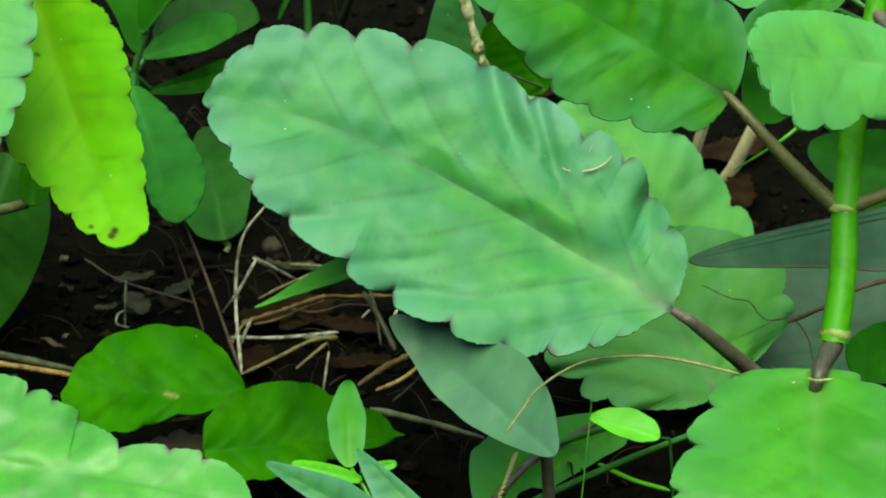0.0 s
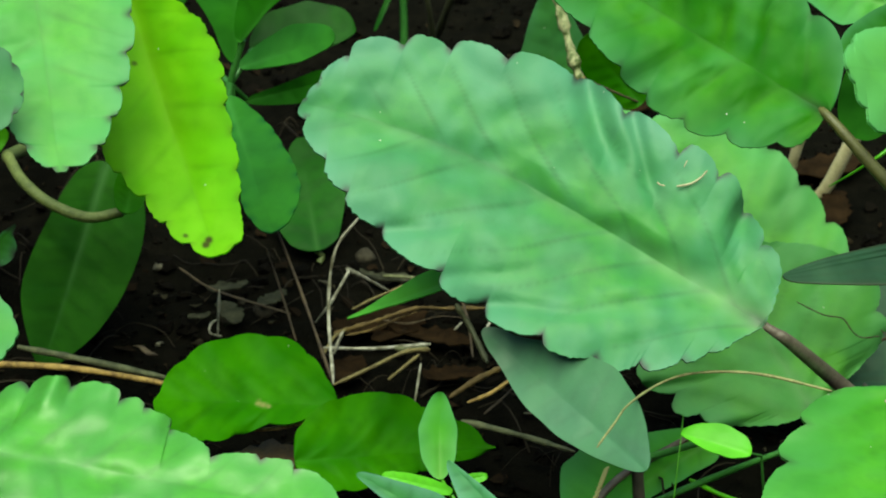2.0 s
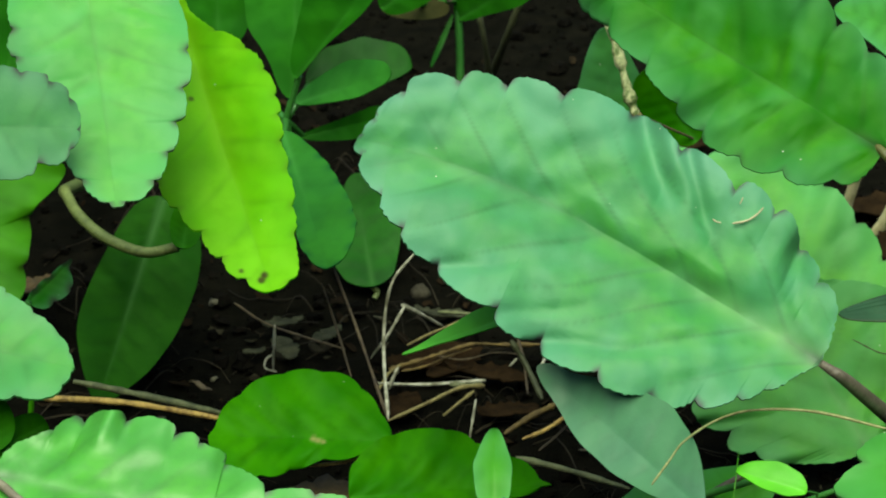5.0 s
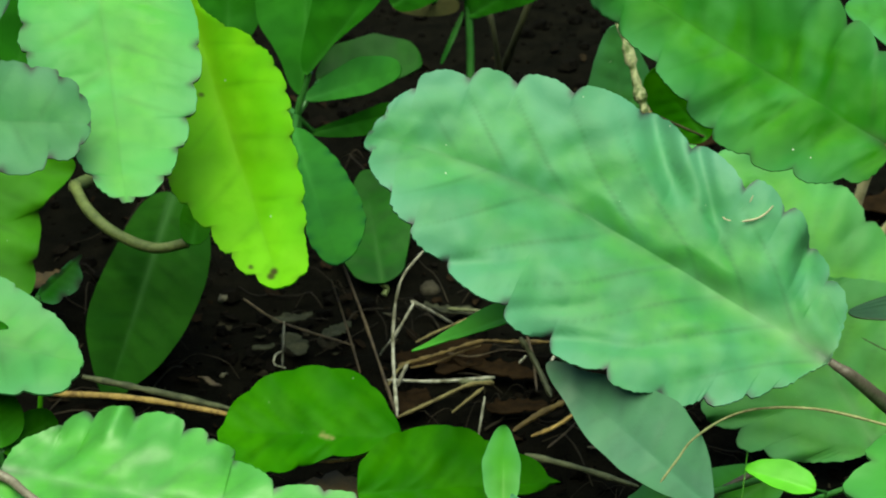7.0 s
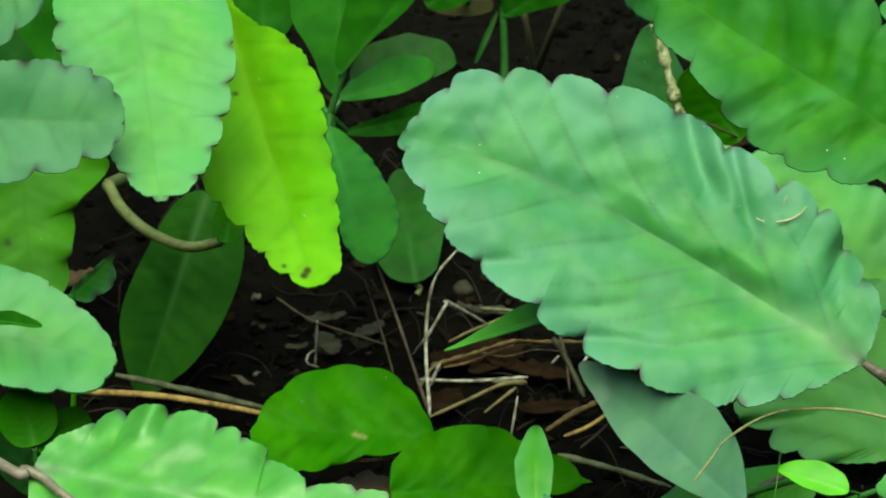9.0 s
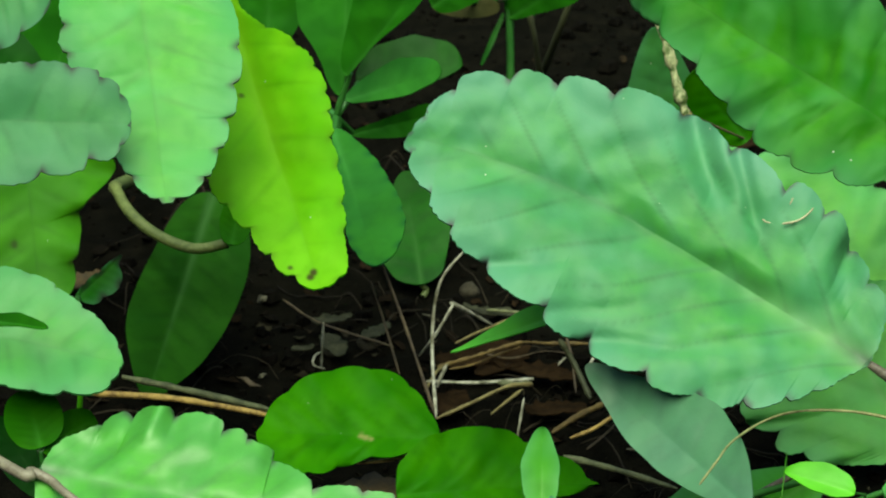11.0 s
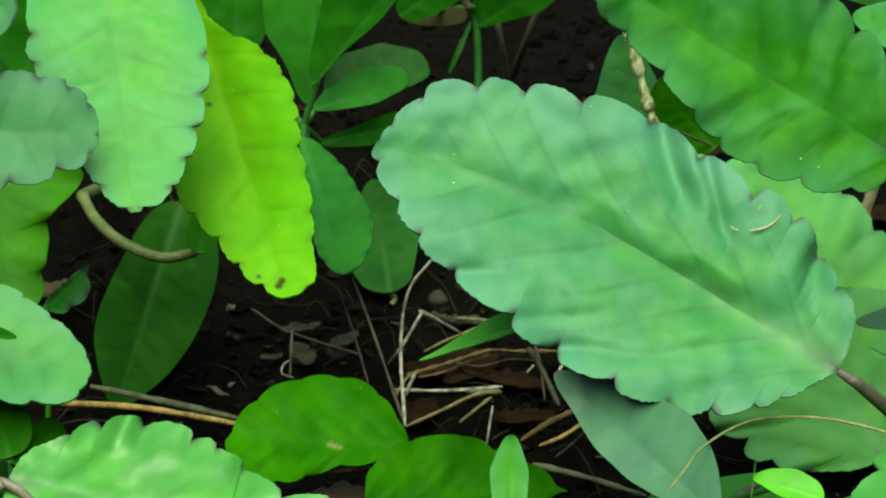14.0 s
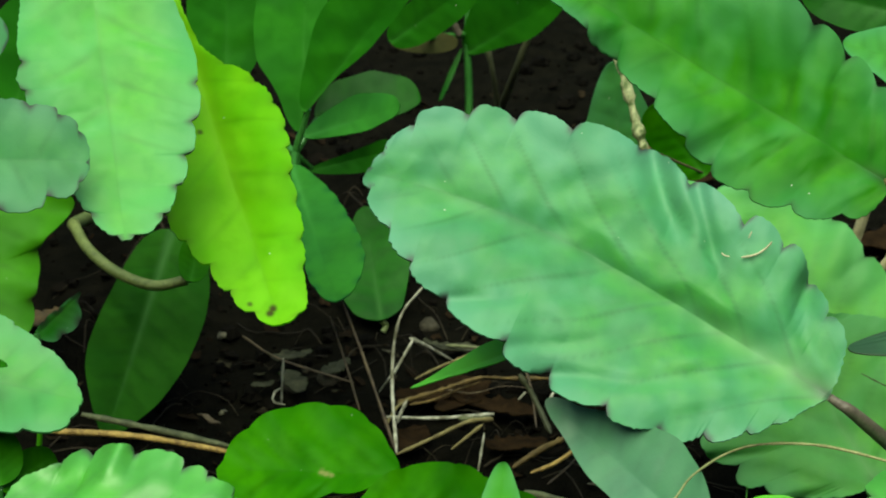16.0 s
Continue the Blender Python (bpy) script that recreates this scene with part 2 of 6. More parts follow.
STONE = plain_material("pebble", (0.03, 0.027, 0.017), (0.12, 0.113, 0.074), 300, 0.85, 0.6)


# ---------------------------------------------------------------- builders
def mesh_object(name, verts, faces, mat, parent=None, origin=None, label="", smooth=True):
    origin = Vector(origin or (0, 0, 0))
    me = bpy.data.meshes.new(name)
    me.from_pydata([tuple(Vector(v) - origin) for v in verts], [], faces)
    me.polygons.foreach_set("use_smooth", [smooth] * len(me.polygons))
    me.materials.append(mat)
    me.update()
    if smooth:
        me.set_sharp_from_angle(angle=radians(60))
    ob = new(name, me)
    ob.location = origin
    if parent:
        ob.parent = parent
        up = parent
        while up:
            ob.location -= up.location
            up = up.parent
    if label:
        ob["label"] = label
    return ob


def thing(name, at, label, category, group=""):
    ob = new(name)
    ob.empty_display_size = 0.01
    ob.location = at
    return tagged(ob, label, category, group)


def spline(points, n):
    """Catmull-Rom through points, n steps per span."""
    p = [Vector(q) for q in points]
    p = [p[0] * 2 - p[1], *p, p[-1] * 2 - p[-2]]
    out = []
    for i in range(1, len(p) - 2):
        for k in range(n):
            t = k / n
            a, b, c, d = p[i - 1:i + 3]
            out.append(0.5 * ((2 * b) + (c - a) * t + (2 * a - 5 * b + 4 * c - d) * t * t + (3 * b - a - 3 * c + d) * t ** 3))
    return out + [p[-2]]


def tube(name, points, r0, r1, mat, parent=None, label="", sides=10, n=8, knots=0.0, seed=0, flat=1.0):
    """A tapered round stalk through points, capped; knots: uneven thickness."""
    rnd = random.Random(seed)
    path = spline(points, n)
    verts, faces = [], []
    u = None
    for i, q in enumerate(path):
        d = (path[min(i + 1, len(path) - 1)] - path[max(i - 1, 0)]).normalized()
        u = (u - d * u.dot(d)).normalized() if u else d.orthogonal().normalized()
        w = d.cross(u)
        r = (r0 + (r1 - r0) * i / (len(path) - 1)) * (1 + knots * rnd.uniform(-1, 1))
        if knots and i in (0, len(path) - 1):
            r *= 0.55
        for k in range(sides):
            a = 2 * math.pi * k / sides
            verts.append(q + u * (math.cos(a) * r) + w * (math.sin(a) * r * flat))
    m = len(path)
    for i in range(m - 1):
        for k in range(sides):
            j = (k + 1) % sides
            faces.append((i * sides + k, i * sides + j, (i + 1) * sides + j, (i + 1) * sides + k))
    faces += [tuple(range(sides))[::-1], tuple(range((m - 1) * sides, m * sides))]
    return mesh_object(name, verts, faces, mat, parent, path[0], label)


def collar(at, way, radii, high, parent, label):
    """A swollen ring round a stem, turned round the line way."""
    at, way = Vector(at), Vector(way).normalized()
    u = way.orthogonal().normalized()
    w = way.cross(u)
    verts, faces, n, rows = [], [], 18, len(radii)
    for i, r in enumerate(radii):
        c = at + way * (high * (i / (rows - 1) - 0.3))
        verts += [c + (u * math.cos(6.2832 * k / n) + w * math.sin(6.2832 * k / n)) * r * (1 + 0.05 * math.sin(3 * 6.2832 * k / n + i)) for k in range(n)]
    for i in range(rows - 1):
        faces += [(i * n + k, i * n + (k + 1) % n, (i + 1) * n + (k + 1) % n, (i + 1) * n + k) for k in range(n)]
    faces += [tuple(range(n))[::-1], tuple(range((rows - 1) * n, rows * n))]
    return mesh_object("node", verts, faces, NODE, parent, at, label)


RISE = Vector((0, -0.9, 0.436))


def leaf(parent, base, tip, face, left, right, bow=0.0, mat=None, lobes=0, notch=0.0, fold=0.0, crease=0.0, cup=0.0, sag=0.0, ruffle=0.0, ruffle_right=None, waves=3.0,
         quilt=0.0, quilt_right=None, crinkle=0.0, veins=8, slant=0.5, lump=0.0008, mid=0.0011, rim=1.0, rim_all=0.0, thick=0.0005, rib=0.62, seed=0, label="", name="leaf", rows=150, cols=13, twist=0.0, pleats=0.0, spots=(), cuts=None, depths=None, wavy=False, folds=(), vee=(0, 0), start=(0.06, 0.16)):
    """A leaf blade from base to tip whose upper side looks along face. left and right are half widths at even turns from base to tip;
    lobes and notch: rounded teeth a side, leaning to the tip, and their depth (cuts, depths: where the notches lie and how deep each is);
    fold, cup, sag, ruffle, quilt: the shape of its surface; folds: single slanting dents (side, place, breadth, depth, slant, where it begins and where it is deepest)."""
    rnd = random.Random(seed * 7 + 3)
    base, tip, face = Vector(base), Vector(tip), Vector(face)
    length = (tip - base).length
    ax = (tip - base).normalized()
    nrm = (face - ax * face.dot(ax)).normalized()
    lat = nrm.cross(ax)
    theta = np.linspace(0, math.pi, 600)
    step = math.pi / (len(left) + 1)
    s_all = (1 - np.cos(theta)) / 2
    rim_pts, rim_mark = {}, {}
    for side, w in ((1, left), (-1, right)):
        w = np.array([0, *w, 0])
        tan = np.gradient(w)
        tan[0], tan[-1] = w[1] * 1.2, -w[-2] * 1.2
        k = np.minimum((theta / step).astype(int), len(left))
        t = theta / step - k
        hw = ((2 * t ** 3 - 3 * t ** 2 + 1) * w[k] + (t ** 3 - 2 * t ** 2 + t) * tan[k] + (3 * t ** 2 - 2 * t ** 3) * w[k + 1] + (t ** 3 - t ** 2) * tan[k + 1])
        hw = np.maximum(hw, 0)
        x, y = s_all * length, hw
        arc = np.concatenate([[0], np.cumsum(np.hypot(np.diff(x), np.diff(y)))])
        even = np.linspace(0, arc[-1], rows + 1)
        ex, ey = np.interp(even, arc, x), np.interp(even, arc, y)
        mark = np.zeros(rows + 1)
        if lobes:
            given = cuts and cuts[0 if side > 0 else 1]
            if given:
                cut = np.array([0, *given, 1.0])
            else:
                cut = np.cumsum([rnd.uniform(0.75, 1.25) for _ in range(lobes)])
                cut = np.concatenate([[0], cut / cut[-1]]) * (1 - 0.35 / lobes)
            f = even / arc[-1]
            j = np.clip(np.searchsorted(cut, f, "right") - 1, 0, len(cut) - 2)
            size = (cut[j + 1] - cut[j]) * arc[-1]
            ph = np.clip((f - cut[j]) / (cut[j + 1] - cut[j]), 0, 1)
            last = j == len(cut) - 2
            if wavy:
                bump = np.sin(math.pi * ph) ** 0.8
            else:
                u = np.clip((ph - 0.72) / 0.28, 0, 1)
                bump = np.where(ph < 0.72, 1 - np.abs(1 - ph / 0.72) ** 2.4, np.where(last, 1, np.sqrt(1 - u ** 2.6)))
            tx, ty = np.gradient(ex), np.gradient(ey)
            ln = np.hypot(tx, ty) + 1e-9
            fade = np.clip((f - start[0]) / start[1], 0, 1)
            if depths and depths[0 if side > 0 else 1]:
                deep = np.array([0.0008, *depths[0 if side > 0 else 1], 0.0])
                ease = ph * ph * (3 - 2 * ph)
                uneven = np.array([0.0004 * noise.noise(Vector((v * 900, side * 3.3, seed))) for v in even])
                off = uneven + (deep[j] + (deep[j + 1] - deep[j]) * ease) * (1 - bump)
            else:
                uneven = np.array([rnd.uniform(0.7, 1.2) for _ in range(len(cut))])
                off = notch * uneven[j] * ((0.88 if given else 0.75) - bump) * fade * np.clip(size / 0.007, 0.35, 1)
            ex, ey = ex + ty / ln * off, np.maximum(ey - tx / ln * off, 0)
            near = np.minimum(ph, 1 - ph) * size
            mark = np.minimum(0.95, 1.5 * np.exp(-(near / 0.0013) ** 2)) * fade
        ey[0] = ey[-1] = 0
        rim_pts[side] = np.stack([ex, ey], 1)
        rim_mark[side] = mark
    verts, veinv, rimv, edgev, sidev, streakv = [], [], [], [], [], []
    quilt_right = quilt if quilt_right is None else quilt_right
    ruffle_right = ruffle if ruffle_right is None else ruffle_right
    soft = min(0.0022, 0.08 * max(max(left), max(right)))
    phase = {1: rnd.uniform(0, 6.3), -1: rnd.uniform(0, 6.3)}

    def surf(x, y, side, v, j):
        s = min(max(x / length, 0), 1)
        a = abs(v)
        half = max(rim_pts[side][j][1], 1e-4)
        off = math.sqrt(y * y + soft * soft) - soft
        z = fold * 0.012 * (math.tanh(off / 0.012) - 0.9) * math.sin(math.pi * s) ** 0.6 + pleats * math.sin(2.2 * 6.283 * v + seed) * (1 - s ** 4) + cup * half * a * a + sag * length * (s * s - s)
        spot = Vector((x, side * y, seed * 3.7))
        z += lump * (noise.noise(spot * 75) + 0.5 * noise.noise(spot * 160))
        z += (ruffle if side > 0 else ruffle_right) * a ** 2.2 * math.sin(waves * 6.283 * (s - 0.6 * slant * y / length) + phase[side]) * math.sin(math.pi * min(1, s * 1.02)) ** 0.5
        z += (vee[0] if side > 0 else vee[1]) * off * (1 - 0.7 * s) * min(1, 4 * s)
        for fs, at, wide, deep, lean, lo, hi in folds:
            if fs == side:
                g = (x - lean * y) / length - at + 0.030 * noise.noise(spot * 62 + Vector((at * 40, 0, 0)))
                e = min(1, max(0, (a - lo) / (hi - lo)))
                z += deep * max(0.15, 0.8 + 0.9 * noise.noise(spot * 50 + Vector((0, at * 30, 5)))) * math.exp(-(g / wide) ** 2) * e * e * (3 - 2 * e)
        p = (s * length - slant * abs(y)) / length * veins + (0.5 if side < 0 else 0) + 0.45 * noise.noise(spot * 34)
        fr = p - math.floor(p)
        body = min(1, 4 * a) * (1 - a ** 3) * min(1, 6 * (1 - s))
        up, down = min(1, fr / 0.3), min(1, max(0, (fr - 0.3) / 0.7))
        puff = up * up * (3 - 2 * up) * (1 - down * down * (3 - 2 * down))
        z += (quilt if side > 0 else quilt_right) * (1.35 - s) * puff * body * (0.65 + 0.8 * noise.noise(spot * 55 + Vector((9, 0, 0))))
        if crinkle:
            p2 = (s * length - 0.9 * slant * abs(y)) / length * veins * 2.6 + 0.8 * noise.noise(spot * 70) + 0.4 * noise.noise(spot * 190)
            f2 = p2 - math.floor(p2)
            z += crinkle * (math.sin(math.pi * f2) ** 0.6 - 0.6) * body * max(0, 0.5 + 1.1 * noise.noise(spot * 48 + Vector((0, 4, 0))))
        mw = mid * (1.15 - s)
        if crease and side < 0:
            g = abs(y) / 0.0034
            z += crease * min(1, g * 0.6) * math.exp(-g * 0.16) * math.exp(-((s - 0.38) / 0.24) ** 2) * (0.75 + 0.6 * noise.noise(spot * 90))
        groove = math.exp(-(abs(y) / (mw * 1.2)) ** 2) * (1 if half > mw else half / mw)
        z -= 0.32 * mw * groove * max(0.2, 1 - 1.4 * s)
        near = min(fr, 1 - fr) / max(veins, 1) * length
        lateral = math.exp(-(near / (0.0009 * (1.2 - a))) ** 2) * (1 - a) ** 0.7 * min(1, 5 * (1 - s)) if veins else 0
        # groove shade painted along the midrib where its pale part ends
        if lobes and not wavy:
            lateral = max(lateral, 1.1 * groove * min(1, max(0, (s - rib * 0.7) * 5)) * (1 - s) ** 0.4)
        side_bow = bow * 4 * s * (1 - s) * (0.35 + 1.3 * s)
        q = base + ax * x + lat * (side * y + side_bow) + RISE * z
        if twist:
            q = q + nrm * (twist * side * y * s)
        return q, groove * max(0, rib - s) * 1.6, lateral * min(1, max(a * 5, 0.8 * groove))

    ncol = 2 * cols + 1
    for j in range(rows + 1):
        for c in range(-cols, cols + 1):
            side = 1 if c >= 0 else -1
            v = math.copysign((abs(c) / cols) ** 1.35, c)
            ex, ey = rim_pts[side][j]
            s_mid = (rim_pts[1][j][0] + rim_pts[-1][j][0]) / 2
            a = abs(v)
            x = s_mid + (ex - s_mid) * a ** 1.3
            q, vn, sd = surf(x, ey * a, side, v, j)
            verts.append(q)
            veinv.append(vn)
            sidev.append(sd)
            run, out_y = x - slant * ey * a, ey * a
            streakv.append(0.8 * noise.noise(Vector((run * 95, out_y * 36, seed + side * 7))) + 0.35 * noise.noise(Vector((run * 260, out_y * 95, seed + side * 11))) + 0.35 * noise.noise(Vector((x * 260, side * out_y * 260, seed))))
            edgev.append(0.40 * min(1, max(0, x / length)) ** 1.5 + a ** 2 * (0.75 + 0.5 * noise.noise(Vector((x, ey * v, seed)) * 60)))
            scar = 0.0
            for at, size in spots:
                d = q - Vector(at)
                d -= nrm * d.dot(nrm)
                scar = max(scar, min(1, max(0, 1.6 - d.length / size * 1.2)))
            s = min(max(x / length, 0), 1)
            if lobes and thick > 0.0006:
                scar = max(scar, 0.75 * math.exp(-(ey * a / 0.0016) ** 2) * max(0, 1 - s / 0.10))
            rimv.append(max(scar, rim * (max(0, (a - 0.90) / 0.10) * rim_all + max(0, 1 - (1 - a) * ey / 0.0020) * rim_mark[side][j])))
    n = len(verts)
    for i in range(n):
        verts.append(verts[i] - nrm * thick)
    veinv, rimv, edgev, sidev, streakv = veinv * 2, rimv * 2, edgev * 2, sidev * 2, streakv * 2
    faces = []
    for j in range(rows):
        for c in range(ncol - 1):
            i = j * ncol + c
            faces.append((i, i + ncol, i + ncol + 1, i + 1))
            faces.append((n + i, n + i + 1, n + i + ncol + 1, n + i + ncol))
        for c, turn in ((0, 1), (ncol - 1, -1)):
            i = j * ncol + c
            q = (i, n + i, n + i + ncol, i + ncol)
            faces.append(q if turn > 0 else q[::-1])
    ob = mesh_object(name, verts, faces, mat, parent, base, label)
    for key, data in (("vein", veinv), ("rim", rimv), ("edge", edgev), ("vein_shade", sidev), ("streak", streakv)):
        at = ob.data.attributes.new(key, "FLOAT", "POINT")
        at.data.foreach_set("value", data)
    return ob


def scallop(parent, *spec, mat=GREEN_MID, **kw):
    """A leaf with rounded teeth, dark in the notches."""
    values = dict(lobes=10, notch=0.0018, quilt=0.0008, veins=8, fold=0.2, thick=0.0007)
    values.update(kw)
    return leaf(parent, *spec, mat=mat, **values)


def smooth_leaf(parent, *spec, mat=TEAL, **kw):
    values = dict(rows=60, cols=8, veins=7, quilt=0.0002, fold=0.18, thick=0.0004, mid=0.0007)
    values.update(kw)
    return leaf(parent, *spec, mat=mat, **values)


def stalk(owner, a, b, r0, r1, mat, drop=0.0, name="petiole", label="", seed=0):
    """A petiole from a to b that sinks by drop in the middle."""
    a, b = Vector(a), Vector(b)
    m1, m2 = a.lerp(b, 0.33), a.lerp(b, 0.7)
    m1.z -= drop
    m2.z -= drop * 0.8
    return tube(name, [a, m1, m2, b], r0, r1, mat, owner, label, seed=seed)


# ---------------------------------------------------------------- ground
def relief(x, y):
    p = Vector((x, y, 0))
    return 0.007 * noise.noise(p * 14) + 0.004 * noise.noise(p * 45) + 0.0018 * noise.noise(p * 150) - 0.004


def graded(lo, hi, step, far):
    inner = list(np.arange(lo, hi + step / 2, step))
    outer, d = [], step
    while (outer[-1] if outer else 0) < far:
        d *= 1.5
        outer.append((outer[-1] if outer else 0) + d)
    return [lo - o for o in outer[::-1]] + inner + [hi + o for o in outer]


def build_ground():
    xs, ys = graded(-0.26, 0.26, 0.0026, 60), graded(0.55, 1.25, 0.0032, 60)
    verts = [(x, y, relief(x, y)) for y in ys for x in xs]
    n = len(xs)
    faces = [(j * n + i, j * n + i + 1, (j + 1) * n + i + 1, (j + 1) * n + i) for j in range(len(ys) - 1) for i in range(n - 1)]
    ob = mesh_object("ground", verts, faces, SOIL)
    return tagged(ob, "moist humus soil under low plants, deep shade painted into its colour", "ground", kind="structure")


def build_crumbs():
    """Soil crumbs strewn over the bed, more than anyone could count."""
    rnd = random.Random(5)
    verts, faces = [], []
    for _ in range(5000):
        x, y = rnd.uniform(-0.24, 0.24), rnd.uniform(0.54, 1.2)
        r = 0.0005 + 0.0026 * rnd.random() ** 4
        o = len(verts)
        z = relief(x, y) + r * 0.35
        for k in range(3):
            zz = (k - 1) * r * 0.75
            rr = r * (0.75 if k != 1 else 1.1)
            for a in range(5):
                an = a * 1.2566 + rnd.uniform(-0.35, 0.35)
                verts.append((x + rr * math.cos(an) * rnd.uniform(0.7, 1.2), y + rr * math.sin(an) * rnd.uniform(0.7, 1.2), z + zz * rnd.uniform(0.7, 1.2)))
        for k in range(2):
            for a in range(5):
                b = (a + 1) % 5
                faces.append((o + k * 5 + a, o + k * 5 + b, o + k * 5 + 5 + b, o + k * 5 + 5 + a))
        faces += [tuple(o + 4 - a for a in range(5)), tuple(o + 10 + a for a in range(5))]
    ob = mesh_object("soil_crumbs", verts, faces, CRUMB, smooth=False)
    return tagged(ob, "loose dark crumbs of humus on the soil", "soil", kind="stuff")


def build_litter():
    """Torn shreds of rotten leaves and bark lying at all angles on the soil."""
    rnd = random.Random(8)
    verts, faces = [], []
    for _ in range(2600):
        x, y = rnd.uniform(-0.2, 0.2), rnd.uniform(0.55, 0.95)
        l = 0.0014 + 0.0056 * rnd.random() ** 2.2
        w = l * rnd.uniform(0.25, 0.8)
        a, tilt, roll = rnd.uniform(0, 6.28), rnd.uniform(-0.5, 0.5), rnd.uniform(-0.5, 0.5)
        z0, n = relief(x, y) + 0.0006 + 0.0012 * rnd.random(), rnd.choice((6, 7, 8))
        o = len(verts)
        for k in (0, 1):
            verts.append((x, y, z0 + 0.0003 - 0.0003 * k))
            edge = random.Random(o)
            for i in range(n):
                an, r = 6.2832 * (i + edge.uniform(-0.3, 0.3)) / n, edge.uniform(0.55, 1.1)
                u, v = math.cos(an) * r * l / 2, math.sin(an) * r * w / 2
                px, py = x + u * math.cos(a) - v * math.sin(a), y + u * math.sin(a) + v * math.cos(a)
                verts.append((px, py, z0 + u * tilt + v * roll + edge.uniform(-0.0004, 0.0008) - 0.00025 * k))
        q = n + 1
        for i in range(n):
            j = (i + 1) % n
            faces += [(o, o + 1 + i, o + 1 + j), (o + q, o + q + 1 + j, o + q + 1 + i), (o + 1 + i, o + q + 1 + i, o + q + 1 + j, o + 1 + j)]
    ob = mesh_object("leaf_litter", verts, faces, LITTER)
    return tagged(ob, "brown and grey shreds of rotten leaves on the soil", "leaf litter", kind="stuff")


def build_rootlets():
    """Fine dead roots and grass fibres tangled over the soil."""
    rnd = random.Random(21)
    verts, faces = [], []
    for _ in range(300):
        x, y = rnd.uniform(-0.10, 0.12), rnd.uniform(0.57, 0.88)
        a, bend, l = rnd.uniform(0, 6.28), rnd.uniform(-0.2, 0.2), rnd.uniform(0.006, 0.03)
        r, lift = 0.00010 + 0.00025 * rnd.random() ** 2, rnd.uniform(0.0004, 0.006)
        o, n = len(verts), 7
        for i in range(n):
            f = i / (n - 1)
            z = relief(x, y) + r + lift * math.sin(math.pi * f) + 0.0004
            d = Vector((math.cos(a), math.sin(a), 0))
            w = Vector((-d.y, d.x, 0))
            for k in range(5):
                an = 1.2566 * k
                verts.append(Vector((x, y, z)) + w * (math.cos(an) * r) + Vector((0, 0, math.sin(an) * r)))
            x, y = x + d.x * l / n, y + d.y * l / n
            a += bend * 0.5 + rnd.uniform(-0.25, 0.25)
        for i in range(n - 1):
            for k in range(5):
                j = (k + 1) % 5
                faces.append((o + i * 5 + k, o + i * 5 + j, o + i * 5 + 5 + j, o + i * 5 + 5 + k))
    ob = mesh_object("rootlets", verts, faces, ROOT)
    return tagged(ob, "fine brown dead roots and fibres on the soil", "roots", kind="stuff")


def build_light_screen():
    """An unseen dark green ring, added to cut low sky light; it stands all round the bed, some metres off, behind and
    beside the camera too.
    """
    verts, faces = [], []
    n, rows = 420, 80
    for j in range(rows + 1):
        for i in range(n):
            a = 6.28319 * i / n
            z = 3.0 * j / rows
            d = Vector((math.cos(a), math.sin(a), 0))
            r = 6.0 - 0.8 * math.sin(math.pi * j / rows) + 0.9 * noise.noise(d * 9 + Vector((0, 0, z * 1.3))) + 0.4 * noise.noise(d * 30 + Vector((0, 0, z * 4))) + 0.25 * noise.noise(d * 80 + Vector((0, 0, z * 12)))
            verts.append((d.x * r, 0.7 + d.y * r, z - 0.05 + (0.5 * noise.noise(d * 12) if j == rows else 0)))
    faces = [(j * n + i, j * n + (i + 1) % n, (j + 1) * n + (i + 1) % n, (j + 1) * n + i) for j in range(rows) for i in range(n)]
    ob = mesh_object("backdrop", verts, faces, LIGHT_SCREEN)
    return tagged(ob, "unseen dark green ring added to block low sky light", "shrubbery", kind="structure")


build_light_screen()
build_ground()
build_crumbs()
build_litter()
build_rootlets()

# ---------------------------------------------------------------- the tall plant with scalloped leaves
plant = thing("succulent_plant", (0.1203, 0.6232, -0.0030), "upright succulent plant with thick green stem and large scalloped leaves", "plant", "scalloped succulents")
NODE_LOW, NODE_HIGH = Vector((0.1243, 0.6300, 0.0430)), Vector((0.1267, 0.6425, 0.0690))
tube("stem", [(0.1176, 0.6215, -0.0030), (0.1170, 0.6195, 0.0270), (0.1182, 0.6166, 0.0389), (0.1202, 0.6218, 0.0405), (0.1238, 0.6292, 0.0415)], 0.0006, 0.0025, DARK_PURPLE, plant, "brownish purple lower stem")
tube("stem", [(0.1240, 0.6296, 0.0421), (0.1263, 0.6360, 0.0554), (0.1271, 0.6423, 0.0687)], 0.0034, 0.0031, STEM, plant, "smooth bright green stem")
tube("stem", [(0.1271, 0.6421, 0.0683), (0.1293, 0.6496, 0.0857), (0.1337, 0.6574, 0.1060), (0.1359, 0.6625, 0.1203)], 0.0032, 0.0024, STEM, plant, "smooth bright green stem")
collar(NODE_LOW, (0.0023, 0.0064, 0.0133), (0.0027, 0.0033, 0.0036, 0.0035, 0.0031), 0.0030, plant, "pale yellowish ring where leaves were joined")
collar(NODE_HIGH, (0.0022, 0.0075, 0.0174), (0.0031, 0.0034, 0.0034, 0.0030), 0.0018, plant, "pale yellowish ring where leaves join")
tube("node", [(0.1152, 0.6120, 0.0424), (0.1173, 0.6120, 0.0417), (0.1208, 0.6120, 0.0420)], 0.0003, 0.0003, NODE, plant, "row of tiny yellowish buds", knots=0.5, seed=3)
